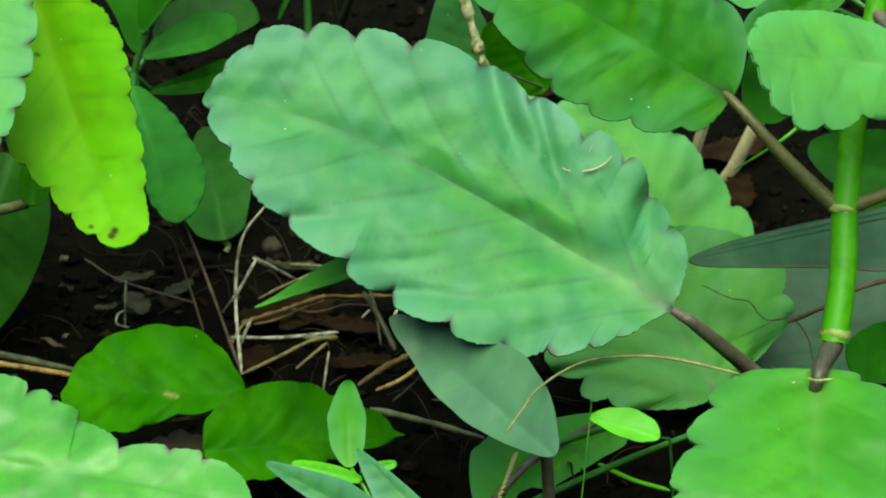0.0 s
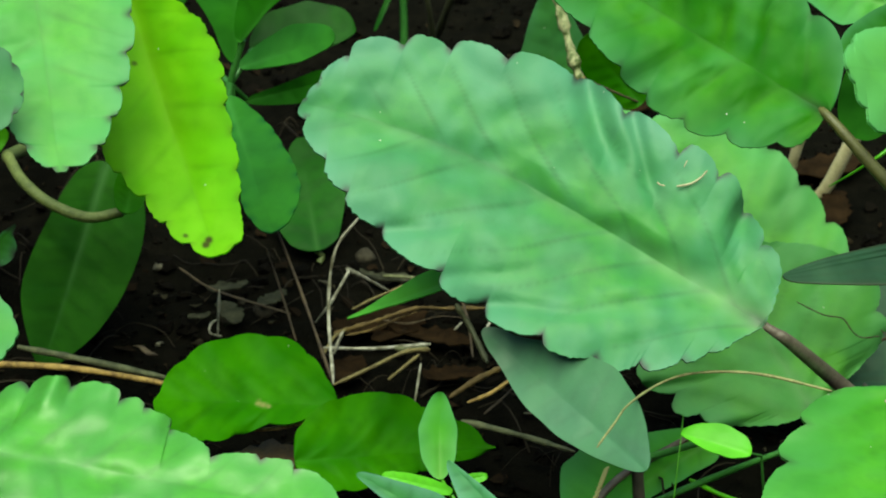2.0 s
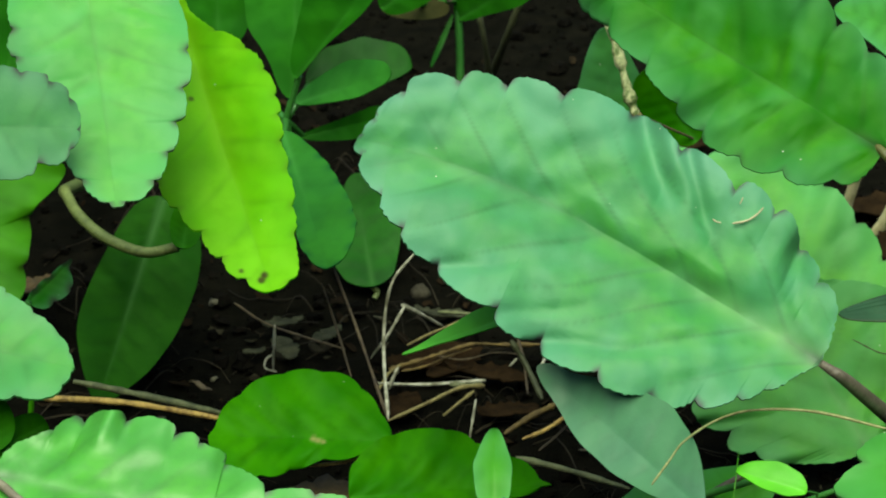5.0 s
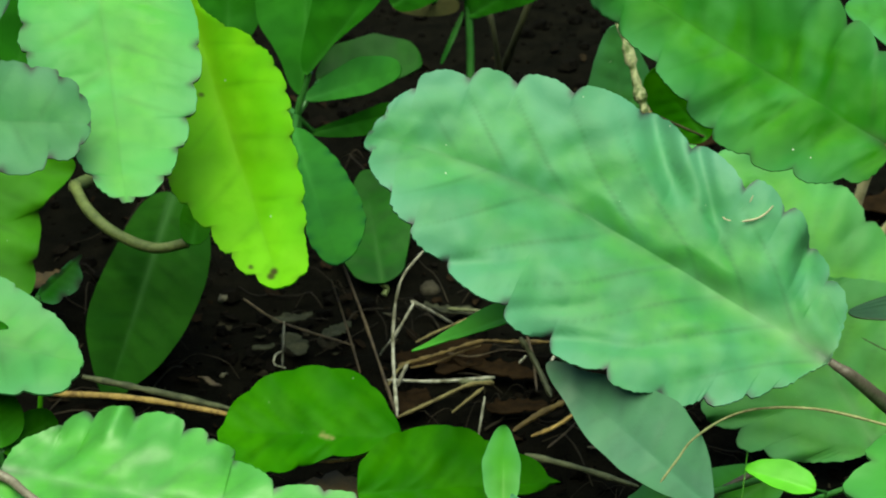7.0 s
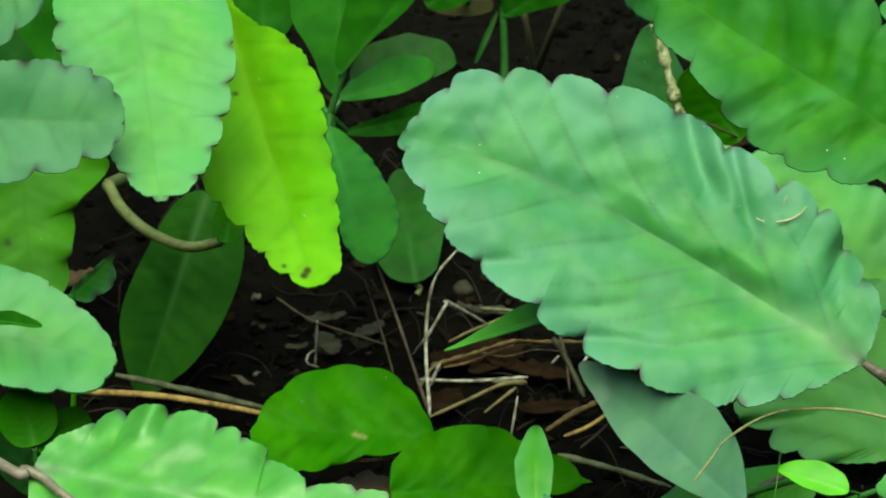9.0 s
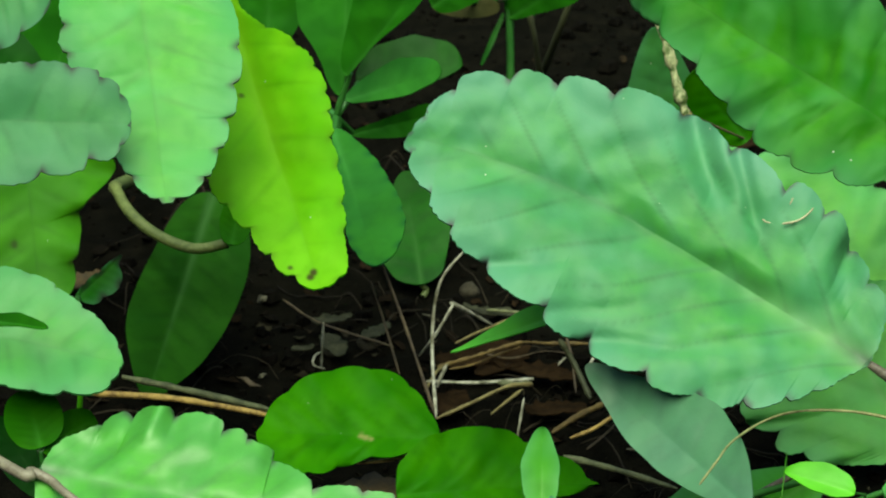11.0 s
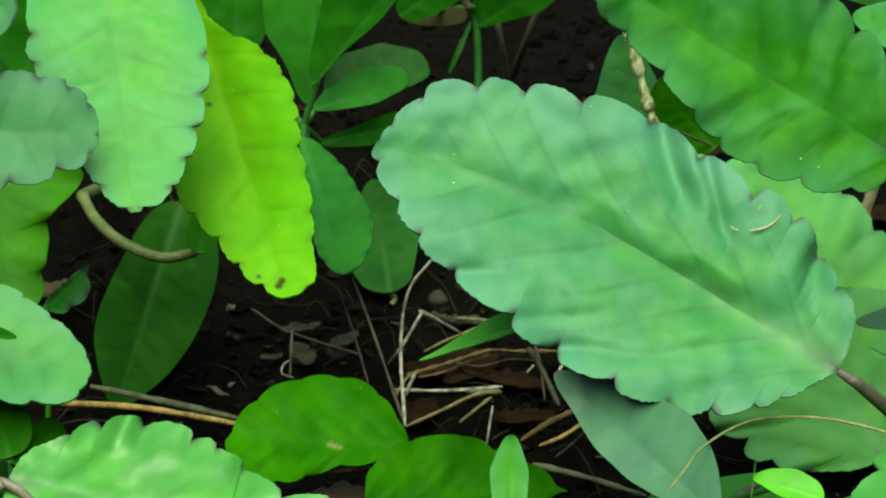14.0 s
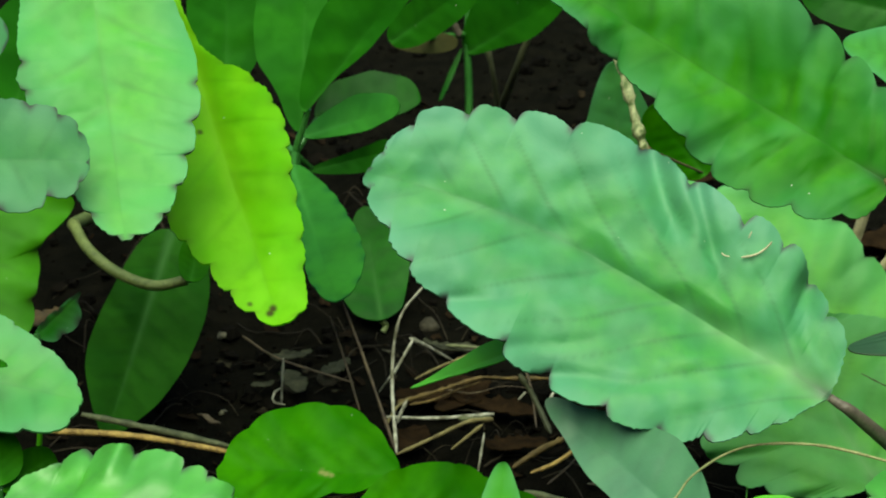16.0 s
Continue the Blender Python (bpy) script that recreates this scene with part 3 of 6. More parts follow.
a1 = scallop(plant, (0.0853, 0.6142, 0.0591), (-0.0168, 0.6426, 0.1009), (0.0961, -0.6985, 0.7091), [0.0015, 0.0032, 0.0063, 0.0112, 0.0162, 0.0210, 0.0252, 0.0285, 0.0302, 0.0315, 0.0321, 0.0323, 0.0316, 0.0300, 0.0279, 0.0256, 0.0229, 0.0194, 0.0152, 0.0116, 0.0082, 0.0052, 0.0026], [0.0061, 0.0118, 0.0158, 0.0184, 0.0206, 0.0242, 0.0275, 0.0283, 0.0282, 0.0282, 0.0287, 0.0296, 0.0298, 0.0291, 0.0277, 0.0260, 0.0245, 0.0232, 0.0218, 0.0202, 0.0173, 0.0118, 0.0059], bow=-0.0054, cuts=([0.111, 0.159, 0.232, 0.31, 0.406, 0.509, 0.6, 0.718, 0.806, 0.874, 0.961], [0.14, 0.193, 0.267, 0.342, 0.44, 0.53, 0.644, 0.731, 0.801, 0.892, 0.951, 0.984]), depths=([0.0007, 0.0011, 0.0019, 0.0025, 0.003, 0.0038, 0.0034, 0.002, 0.0019, 0.0022, 0.0026], [0.0028, 0.0018, 0.0036, 0.0039, 0.0025, 0.0017, 0.0031, 0.0029, 0.0032, 0.0022, 0.0016, 0.0014]), mat=GREEN_BLUE, lobes=10, notch=0.0036, sag=0.03, ruffle=0.0012, ruffle_right=0.0012, waves=3.6, quilt=0.0005, quilt_right=0.0003, crinkle=0.0, veins=8, slant=1.25, mid=0.0029, fold=0.22, crease=0.0042, lump=0.0014, seed=1, label="broad bluish green leaf with scalloped purple-notched edge", rows=420, cols=32, rib=0.40, folds=((-1, 0.30, 0.040, -0.0036, 0.9, 0.1, 0.85), (-1, 0.20, 0.024, -0.0028, 0.9, 0.3, 0.9), (-1, 0.083, 0.022, -0.0084, 0.24, 0.3, 0.95), (1, 0.26, 0.024, -0.0012, 1.4, 0.2, 0.9), (1, 0.1, 0.026, -0.0014, 1.5, 0.2, 0.9), (1, 0.42, 0.024, -0.0012, 1.5, 0.2, 0.9)), vee=(0, 0.22))
tube("petiole", [(0.0846, 0.6150, 0.0588), (0.0870, 0.6147, 0.0571), (0.0895, 0.6152, 0.0552), (0.0959, 0.6203, 0.0475), (0.1048, 0.6298, 0.0357), (0.1155, 0.6323, 0.0248), (0.1208, 0.6265, 0.0224)], 0.0009, 0.0024, PURPLE, a1, "brownish purple leaf stalk")
a2 = scallop(plant, (0.1026, 0.6567, 0.0910), (0.0046, 0.6978, 0.1423), (-0.0234, -0.8010, 0.5982), [0.0075, 0.0123, 0.0159, 0.0188, 0.0205, 0.0200, 0.0172, 0.0131, 0.0098, 0.0075, 0.0059, 0.0052, 0.0040, 0.0027, 0.0014], [0.0063, 0.0134, 0.0179, 0.0203, 0.0221, 0.0235, 0.0252, 0.0264, 0.0264, 0.0247, 0.0220, 0.0193, 0.0147, 0.0100, 0.0052], bow=0.0000, cuts=([0.11, 0.207, 0.285, 0.366, 0.432, 0.52, 0.616, 0.69], [0.188, 0.258, 0.336, 0.431, 0.553, 0.699]), depths=([0.0020, 0.0026, 0.0022, 0.0020, 0.0015, 0.0015, 0.0015, 0.0015], None), mat=GREEN_MID, lobes=11, notch=0.0027, sag=0.05, ruffle=0.0035, quilt=0.0013, crinkle=0.0003, veins=10, mid=0.0005, fold=0.18, rim=0.5, rib=0.2, folds=((1, 0.12, 0.03, -0.0016, 0.5, 0.2, 0.9), (1, 0.27, 0.03, -0.0014, 0.5, 0.2, 0.9), (1, 0.42, 0.03, -0.0014, 0.5, 0.2, 0.9), (-1, 0.06, 0.03, -0.0022, 0.6, 0.2, 0.9), (-1, 0.16, 0.02, -0.0016, 0.6, 0.2, 0.9), (-1, 0.26, 0.025, -0.0018, 0.6, 0.2, 0.9), (-1, 0.38, 0.025, -0.0016, 0.6, 0.2, 0.9)), lump=0.0012, seed=2, thick=0.0008, label="deep green scalloped leaf", rows=240, cols=22, vee=(0.10, 0.22))
tube("petiole", [(0.1000, 0.6617, 0.0916), (0.1033, 0.6551, 0.0901), (0.1139, 0.6482, 0.0797), (0.1257, 0.6427, 0.0691)], 0.0008, 0.0019, BROWN_OLIVE, a2, "brownish olive leaf stalk")
tube("petiole", [(0.1277, 0.6424, 0.0693), (0.1320, 0.6416, 0.0716), (0.1387, 0.6404, 0.0745), (0.1488, 0.6345, 0.0788)], 0.0016, 0.0014, BROWN_OLIVE, plant, "brownish olive leaf stalk")
a3 = scallop(plant, (0.1412, 0.6323, 0.1079), (0.0982, 0.6082, 0.1227), (0.5220, -0.5166, 0.6787), [0.0020, 0.0040, 0.0060, 0.0080, 0.0100, 0.0118, 0.0128, 0.0135, 0.0142, 0.0155, 0.0167, 0.0172, 0.0175, 0.0173, 0.0159, 0.0141, 0.0113, 0.0064, 0.0012], [0.0018, 0.0035, 0.0053, 0.0071, 0.0088, 0.0102, 0.0108, 0.0112, 0.0116, 0.0119, 0.0118, 0.0116, 0.0111, 0.0103, 0.0094, 0.0079, 0.0060, 0.0040, 0.0020], bow=0.0000, cuts=([0.4, 0.585, 0.73, 0.842, 0.927, 0.987], [0.612, 0.873]), depths=([0.0019, 0.0019, 0.0021, 0.0036, 0.0040, 0.0025], [0.0004, 0.0006]), mat=LIGHTENED, lobes=11, notch=0.0013, sag=0.06, cup=-0.2, quilt=0.0002, veins=4, lump=0.0009, spots=(), seed=3, label="pale green scalloped leaf", vee=(-0.25, 0.1), rim=0.2)
stalk(a3, (0.1408, 0.6324, 0.1079), (0.1344, 0.6591, 0.1108), 0.0012, 0.0016, PURPLE)
a4 = scallop(plant, (0.1198, 0.6221, 0.0394), (0.1046, 0.5416, 0.0199), (-0.0473, -0.2269, 0.9728), [0.0068, 0.0123, 0.0166, 0.0204, 0.0241, 0.0259, 0.0278, 0.0286, 0.0272, 0.0260, 0.0224, 0.0179, 0.0135, 0.0089, 0.0044], [0.0091, 0.0179, 0.0217, 0.0246, 0.0265, 0.0284, 0.0302, 0.0314, 0.0307, 0.0281, 0.0238, 0.0194, 0.0148, 0.0099, 0.0051], bow=0.0000, cuts=([0.094, 0.207, 0.358, 0.485, 0.628], [0.157, 0.27, 0.385, 0.521, 0.62, 0.74]), depths=(None, [0.0011, 0.0027, 0.0035, 0.0032, 0.003, 0.003]), mat=GREEN_FRESH, lobes=10, notch=0.0036, sag=0.04, ruffle=0.0025, quilt=0.0008, veins=6, lump=0.0014, mid=0.0020, rim=0.5, start=(0.02, 0.05), fold=0.2, seed=4, label="bright green scalloped leaf")
stalk(a4, (0.1209, 0.6225, 0.0362), (0.1223, 0.6266, 0.0358), 0.0014, 0.0017, PURPLE)
b1 = scallop(plant, (0.1200, 0.7204, 0.0024), (0.0596, 0.7629, 0.0474), (0.0959, -0.6571, 0.7477), [0.0027, 0.0055, 0.0082, 0.0108, 0.0134, 0.0151, 0.0164, 0.0174, 0.0173, 0.0170, 0.0166, 0.0153, 0.0140, 0.0124, 0.0104, 0.0083, 0.0063, 0.0042, 0.0021], [0.0033, 0.0065, 0.0099, 0.0135, 0.0174, 0.0205, 0.0223, 0.0237, 0.0248, 0.0254, 0.0253, 0.0230, 0.0198, 0.0159, 0.0117, 0.0080, 0.0051, 0.0028, 0.0014], bow=0.0000, cuts=(None, [0.223, 0.32, 0.437, 0.561, 0.724, 0.876]), depths=(None, [0.0012, 0.0028, 0.0028, 0.0016, 0.0032, 0.0022]), mat=LIGHTENED, lobes=9, notch=0.0032, ruffle=0.0006, quilt=0.0010, lump=0.0018, ruffle_right=0.0016, folds=((-1, 0.30, 0.04, -0.0030, 0.6, 0.3, 0.95), (-1, 0.46, 0.04, -0.0024, 0.6, 0.3, 0.95), (-1, 0.12, 0.04, -0.0024, 0.6, 0.3, 0.95)), seed=5, label="light green scalloped leaf", rim=0.4)
tube("petiole", [(0.1203, 0.7262, 0.0030), (0.1215, 0.7134, 0.0030), (0.1211, 0.6792, 0.0030), (0.1220, 0.6312, 0.0230)], 0.0006, 0.0009, PURPLE, b1)
b2 = scallop(plant, (0.1054, 0.6728, 0.0046), (0.0836, 0.6980, 0.0367), (0.0466, -0.7706, 0.6356), [0.0033, 0.0067, 0.0101, 0.0140, 0.0185, 0.0229, 0.0265, 0.0289, 0.0309, 0.0321, 0.0329, 0.0326, 0.0308, 0.0274, 0.0235, 0.0189, 0.0141, 0.0093, 0.0047], [0.0033, 0.0067, 0.0105, 0.0169, 0.0241, 0.0281, 0.0283, 0.0295, 0.0308, 0.0311, 0.0303, 0.0280, 0.0253, 0.0218, 0.0179, 0.0141, 0.0107, 0.0075, 0.0040], cuts=([0.33, 0.424, 0.596], [0.327, 0.407, 0.503]), depths=([0.0026, 0.0047, 0.004], [0.0013, 0.002, 0.001]), mat=LIGHTENED, lobes=8, notch=0.0018, fold=0.12, quilt=0.0007, ruffle=0.0012, veins=5, slant=0.7, lump=0.0016, rib=0.9, mid=0.0014, rim=0.35, folds=((-1, 0.10, 0.10, -0.0060, 0.0, 0.35, 0.95), (1, 0.13, 0.05, -0.0030, 0.0, 0.5, 0.95), (1, 0.32, 0.03, -0.0016, 0.3, 0.3, 0.9), (-1, 0.48, 0.04, -0.0020, 0.3, 0.3, 0.9)), seed=6, label="light green scalloped leaf", rows=220, cols=20)
tube("petiole", [(0.1054, 0.6738, 0.0034), (0.1130, 0.6720, 0.0000), (0.1190, 0.6480, 0.0010), (0.1205, 0.6240, 0.0140)], 0.0006, 0.0009, PURPLE, b2)

# ---------------------------------------------------------------- the neighbouring plant of the same kind
plant = thing("succulent_plant", (-0.1682, 0.6682, -0.0030), "bushy succulent plant with scalloped green and yellowing leaves", "plant", "scalloped succulents")
tube("stem", [(-0.1682, 0.6682, -0.0030), (-0.1669, 0.6598, 0.0416), (-0.1650, 0.6823, 0.0897), (-0.1550, 0.7069, 0.1508), (-0.1504, 0.7158, 0.1781)], 0.0036, 0.0024, STEM, plant, "green stem")
ul = scallop(plant, (-0.0877, 0.7192, 0.1608), (-0.0705, 0.6401, 0.0860), (0.0419, -0.6812, 0.7309), [0.0016, 0.0032, 0.0047, 0.0063, 0.0079, 0.0095, 0.0110, 0.0126, 0.0142, 0.0158, 0.0173, 0.0189, 0.0205, 0.0218, 0.0216, 0.0201, 0.0184, 0.0163, 0.0140, 0.0118, 0.0095, 0.0070, 0.0038], [0.0016, 0.0031, 0.0047, 0.0062, 0.0078, 0.0093, 0.0109, 0.0125, 0.0140, 0.0156, 0.0171, 0.0186, 0.0196, 0.0191, 0.0175, 0.0156, 0.0135, 0.0114, 0.0094, 0.0075, 0.0056, 0.0033, 0.0014], bow=0.0000, cuts=([0.634, 0.711, 0.782, 0.846, 0.908, 0.976], [0.564, 0.625, 0.704, 0.809, 0.909, 0.979]), depths=([0.0013, 0.0016, 0.0019, 0.0015, 0.0009, 0.0021], [0.0022, 0.0012, 0.0009, 0.0009, 0.0009, 0.0011]), mat=GREEN_LIGHT, lobes=11, notch=0.0020, fold=0.08, sag=0.04, ruffle=0.002, quilt=0.0008, crinkle=0.0003, seed=11, mid=0.0013, label="fresh green scalloped leaf hanging down", rows=240, cols=22)
stalk(ul, (-0.0857, 0.7048, 0.1644), (-0.1533, 0.7118, 0.1657), 0.0013, 0.0018, PURPLE, -0.004)
l2 = scallop(plant, (-0.1364, 0.6360, 0.1089), (-0.0776, 0.6418, 0.1045), (0.1230, -0.8152, 0.5660), [0.0013, 0.0025, 0.0038, 0.0050, 0.0063, 0.0075, 0.0088, 0.0100, 0.0113, 0.0125, 0.0134, 0.0137, 0.0135, 0.0129, 0.0121, 0.0106, 0.0088, 0.0063, 0.0036], [0.0015, 0.0029, 0.0044, 0.0059, 0.0074, 0.0088, 0.0103, 0.0118, 0.0133, 0.0146, 0.0148, 0.0141, 0.0128, 0.0114, 0.0100, 0.0087, 0.0072, 0.0051, 0.0026], bow=0.0000, cuts=([0.573, 0.697, 0.799, 0.888], [0.636, 0.794, 0.912, 0.993]), depths=([0.001, 0.0011, 0.0012, 0.001], [0.0025, 0.0024, 0.0011, 0.0011]), mat=DUSKY, lobes=8, notch=0.0020, sag=0.04, quilt=0.0004, veins=5, lump=0.0012, seed=12, rim_all=0.12, label="bluish green leaf with purple scalloped edge")
stalk(l2, (-0.1393, 0.6524, 0.1021), (-0.1652, 0.6812, 0.0872), 0.0013, 0.0018, PURPLE)
yl = scallop(plant, (-0.0708, 0.7312, 0.1260), (-0.0375, 0.6542, 0.0581), (-0.0725, -0.6774, 0.7321), [0.0003, 0.0006, 0.0008, 0.0011, 0.0014, 0.0017, 0.0020, 0.0023, 0.0037, 0.0093, 0.0139, 0.0161, 0.0165, 0.0154, 0.0140, 0.0133, 0.0124, 0.0111, 0.0099, 0.0088, 0.0080, 0.0070, 0.0045], [0.0013, 0.0025, 0.0038, 0.0050, 0.0063, 0.0076, 0.0088, 0.0101, 0.0113, 0.0126, 0.0139, 0.0151, 0.0164, 0.0174, 0.0172, 0.0153, 0.0129, 0.0110, 0.0093, 0.0075, 0.0054, 0.0033, 0.0016], bow=-0.0001, cuts=([0.337, 0.415, 0.481, 0.543, 0.588, 0.644, 0.706, 0.787, 0.847, 0.955], [0.652, 0.72, 0.79, 0.864, 0.931]), depths=([0.0013, 0.0009, 0.0009, 0.0009, 0.0012, 0.0014, 0.0009, 0.0009, 0.0009, 0.0009], [0.0009, 0.0014, 0.0016, 0.0016, 0.0019]), mat=YELLOW, lobes=11, notch=0.0025, sag=0.03, fold=0.32, rim=0.4, seed=13, mid=0.0030, rib=0.9, spots=(((-0.0399, 0.6563, 0.0605), 0.0010), ((-0.0393, 0.6569, 0.0617), 0.0010), ((-0.0446, 0.6587, 0.0615), 0.0006), ((-0.0577, 0.6928, 0.0916), 0.0007)), label="yellowing scalloped leaf with a small brown spot", rows=260, cols=26, vee=(0.30, 0.08))
stalk(yl, (-0.0696, 0.7216, 0.1286), (-0.1531, 0.7111, 0.1632), 0.0012, 0.0018, PURPLE, -0.004)
lm = scallop(plant, (-0.1376, 0.6240, 0.0680), (-0.0783, 0.6105, 0.0611), (-0.0146, -0.5089, 0.8607), [0.0020, 0.0040, 0.0060, 0.0079, 0.0099, 0.0119, 0.0139, 0.0159, 0.0177, 0.0182, 0.0176, 0.0162, 0.0141, 0.0120, 0.0099, 0.0077, 0.0054, 0.0032, 0.0011], [0.0010, 0.0021, 0.0031, 0.0042, 0.0052, 0.0063, 0.0073, 0.0083, 0.0094, 0.0104, 0.0114, 0.0119, 0.0119, 0.0113, 0.0106, 0.0098, 0.0087, 0.0071, 0.0045], bow=0.0000, cuts=([0.535, 0.64, 0.753, 0.856, 0.938], [0.657, 0.754, 0.924, 0.978]), depths=([0.0007, 0.0008, 0.0007, 0.0007, 0.0007], [0.0007, 0.0012, 0.0007, 0.0007]), mat=GREEN_GLOSS, lobes=9, notch=0.0021, sag=0.03, seed=14, label="light green scalloped leaf", quilt=0.0003, lump=0.001, rim=0.3)
stalk(lm, (-0.1393, 0.6346, 0.0628), (-0.1666, 0.6657, 0.0535), 0.0013, 0.0018, PURPLE)
l5 = scallop(plant, (-0.1213, 0.7654, 0.0488), (-0.1149, 0.7340, 0.0143), (0.1033, -0.7262, 0.6796), [0.0052, 0.0104, 0.0153, 0.0186, 0.0212, 0.0231, 0.0215, 0.0186, 0.0150, 0.0131, 0.0123, 0.0117, 0.0112, 0.0106, 0.0100, 0.0091, 0.0077, 0.0059, 0.0033], [0.0040, 0.0079, 0.0113, 0.0131, 0.0146, 0.0160, 0.0173, 0.0185, 0.0196, 0.0205, 0.0199, 0.0190, 0.0180, 0.0165, 0.0143, 0.0118, 0.0093, 0.0062, 0.0031], bow=0.0000, mat=FOLIAGE, lobes=6, notch=0.0016, sag=0.03, quilt=0.001, veins=4, mid=0.0006, rib=0.3, fold=0.08, seed=15, label="yellowish green scalloped leaf in half shade", ruffle=0.003, cuts=([0.57, 0.754], None), spots=(((-0.1224, 0.7451, 0.0273), 0.0012),))
stalk(l5, (-0.1211, 0.7632, 0.0489), (-0.1661, 0.6753, 0.0739), 0.0012, 0.0017, PURPLE)
l6 = scallop(plant, (-0.1307, 0.6582, 0.1349), (-0.0964, 0.6572, 0.1280), (0.0484, -0.9296, 0.3654), [0.0014, 0.0029, 0.0043, 0.0057, 0.0071, 0.0085, 0.0083, 0.0080, 0.0077, 0.0073, 0.0062, 0.0051, 0.0041, 0.0027, 0.0014], [0.0020, 0.0040, 0.0059, 0.0079, 0.0098, 0.0118, 0.0131, 0.0137, 0.0143, 0.0149, 0.0128, 0.0100, 0.0068, 0.0043, 0.0021], bow=0.0000, mat=DUSKY, lobes=7, notch=0.0014, seed=17, label="bluish green scalloped leaf")
stalk(l6, (-0.1326, 0.6703, 0.1306), (-0.1606, 0.6974, 0.1263), 0.0012, 0.0017, PURPLE)
bl = scallop(plant, (-0.0950, 0.5890, 0.0468), (-0.0085, 0.5647, 0.0413), (-0.0361, -0.3416, 0.9391), [0.0041, 0.0080, 0.0105, 0.0131, 0.0173, 0.0210, 0.0230, 0.0241, 0.0241, 0.0230, 0.0210, 0.0181, 0.0149, 0.0122, 0.0114, 0.0119, 0.0121, 0.0118, 0.0110, 0.0088, 0.0066, 0.0044, 0.0022], [0.0024, 0.0057, 0.0100, 0.0133, 0.0161, 0.0186, 0.0209, 0.0228, 0.0244, 0.0259, 0.0269, 0.0276, 0.0271, 0.0261, 0.0248, 0.0220, 0.0193, 0.0166, 0.0140, 0.0114, 0.0089, 0.0064, 0.0035], bow=0.0000, cuts=([0.163, 0.222, 0.322, 0.438, 0.492, 0.566, 0.67, 0.762, 0.833], None), depths=([0.0012, 0.0031, 0.0035, 0.0035, 0.0012, 0.003, 0.0032, 0.0012, 0.0018], None), mat=GLOSSY, lobes=9, notch=0.0022, sag=0.05, ruffle=0.0006, waves=2.5, quilt=0.0002, crinkle=0.0, lump=0.0024, fold=0.15, seed=16, label="glossy light green scalloped leaf", rows=300, cols=24, folds=((1, 0.175, 0.045, -0.0070, -0.10, 0.15, 0.85), (1, 0.262, 0.030, 0.0030, -0.18, 0.45, 0.95), (1, 0.330, 0.030, -0.0042, -0.30, 0.25, 0.95), (1, 0.395, 0.035, 0.0020, -0.11, 0.40, 0.95), (1, 0.470, 0.022, -0.0020, -0.33, 0.30, 0.95), (1, 0.56, 0.040, -0.0040, -0.14, 0.2, 0.9)))
tube("petiole", [(-0.0802, 0.5739, 0.0436), (-0.0880, 0.5802, 0.0457), (-0.0918, 0.5852, 0.0460), (-0.0959, 0.5868, 0.0472), (-0.1032, 0.5913, 0.0470), (-0.1663, 0.6623, 0.0463)], 0.0008, 0.0014, MAUVE, bl, "pale purplish leaf stalk")

# ---------------------------------------------------------------- low plants behind and around
def herb_leaf(owner, attach, *spec, mat=TEAL, r=0.0007, stalk_mat=DEEP_STEM, **kw):
    """A smooth leaf with its petiole down to the point where it is attached."""
    ob = smooth_leaf(owner, *spec, mat=mat, **kw)
    if attach is not None:
        base, tip = Vector(spec[0]), Vector(spec[1])
        stalk(ob, base.lerp(tip, 0.03) - RISE * (r + 0.0012), attach, r, r * 1.3, stalk_mat)
    return ob


def herb(name, foot, top, label, r=0.0012, mat=OLIVE):
    """The plant's empty, its stem from the foot up to top."""
    ob = thing(name, foot, label, "plant")
    foot, top = Vector(foot), Vector(top)
    tube("stem", [foot, foot.lerp(top, 0.5) + Vector((0.001, 0.001, 0)), top], r * 1.2, r, mat, ob)
    return ob, top


plant, top = herb("spatulate_herb", (-0.0406, 0.7898, -0.0030), (-0.0400, 0.7931, 0.0430), "dark green herb with smooth spoon-shaped leaves", 0.0014, DEEP_STEM)
herb_leaf(plant, top, (-0.0397, 0.7689, 0.0498), (-0.0264, 0.7140, 0.0359), (-0.2155, -0.2884, 0.9330), [0.0014, 0.0027, 0.0040, 0.0053, 0.0068, 0.0083, 0.0092, 0.0099, 0.0107, 0.0105, 0.0103, 0.0086, 0.0068, 0.0048, 0.0025], [0.0004, 0.0008, 0.0012, 0.0015, 0.0019, 0.0026, 0.0033, 0.0041, 0.0045, 0.0048, 0.0052, 0.0046, 0.0037, 0.0027, 0.0014], bow=0.0000, mat=TEAL, lobes=9, notch=0.0004, seed=21, rows=120)
herb_leaf(plant, top, (-0.0375, 0.7950, 0.0472), (-0.0112, 0.7849, 0.0603), (-0.5294, -0.5877, 0.6118), [0.0015, 0.0024, 0.0033, 0.0042, 0.0052, 0.0060, 0.0067, 0.0074, 0.0074, 0.0066, 0.0059, 0.0050, 0.0040, 0.0028, 0.0010], [0.0004, 0.0009, 0.0014, 0.0019, 0.0024, 0.0028, 0.0033, 0.0037, 0.0041, 0.0041, 0.0037, 0.0033, 0.0030, 0.0023, 0.0014], bow=0.0000, mat=TEAL, seed=22)
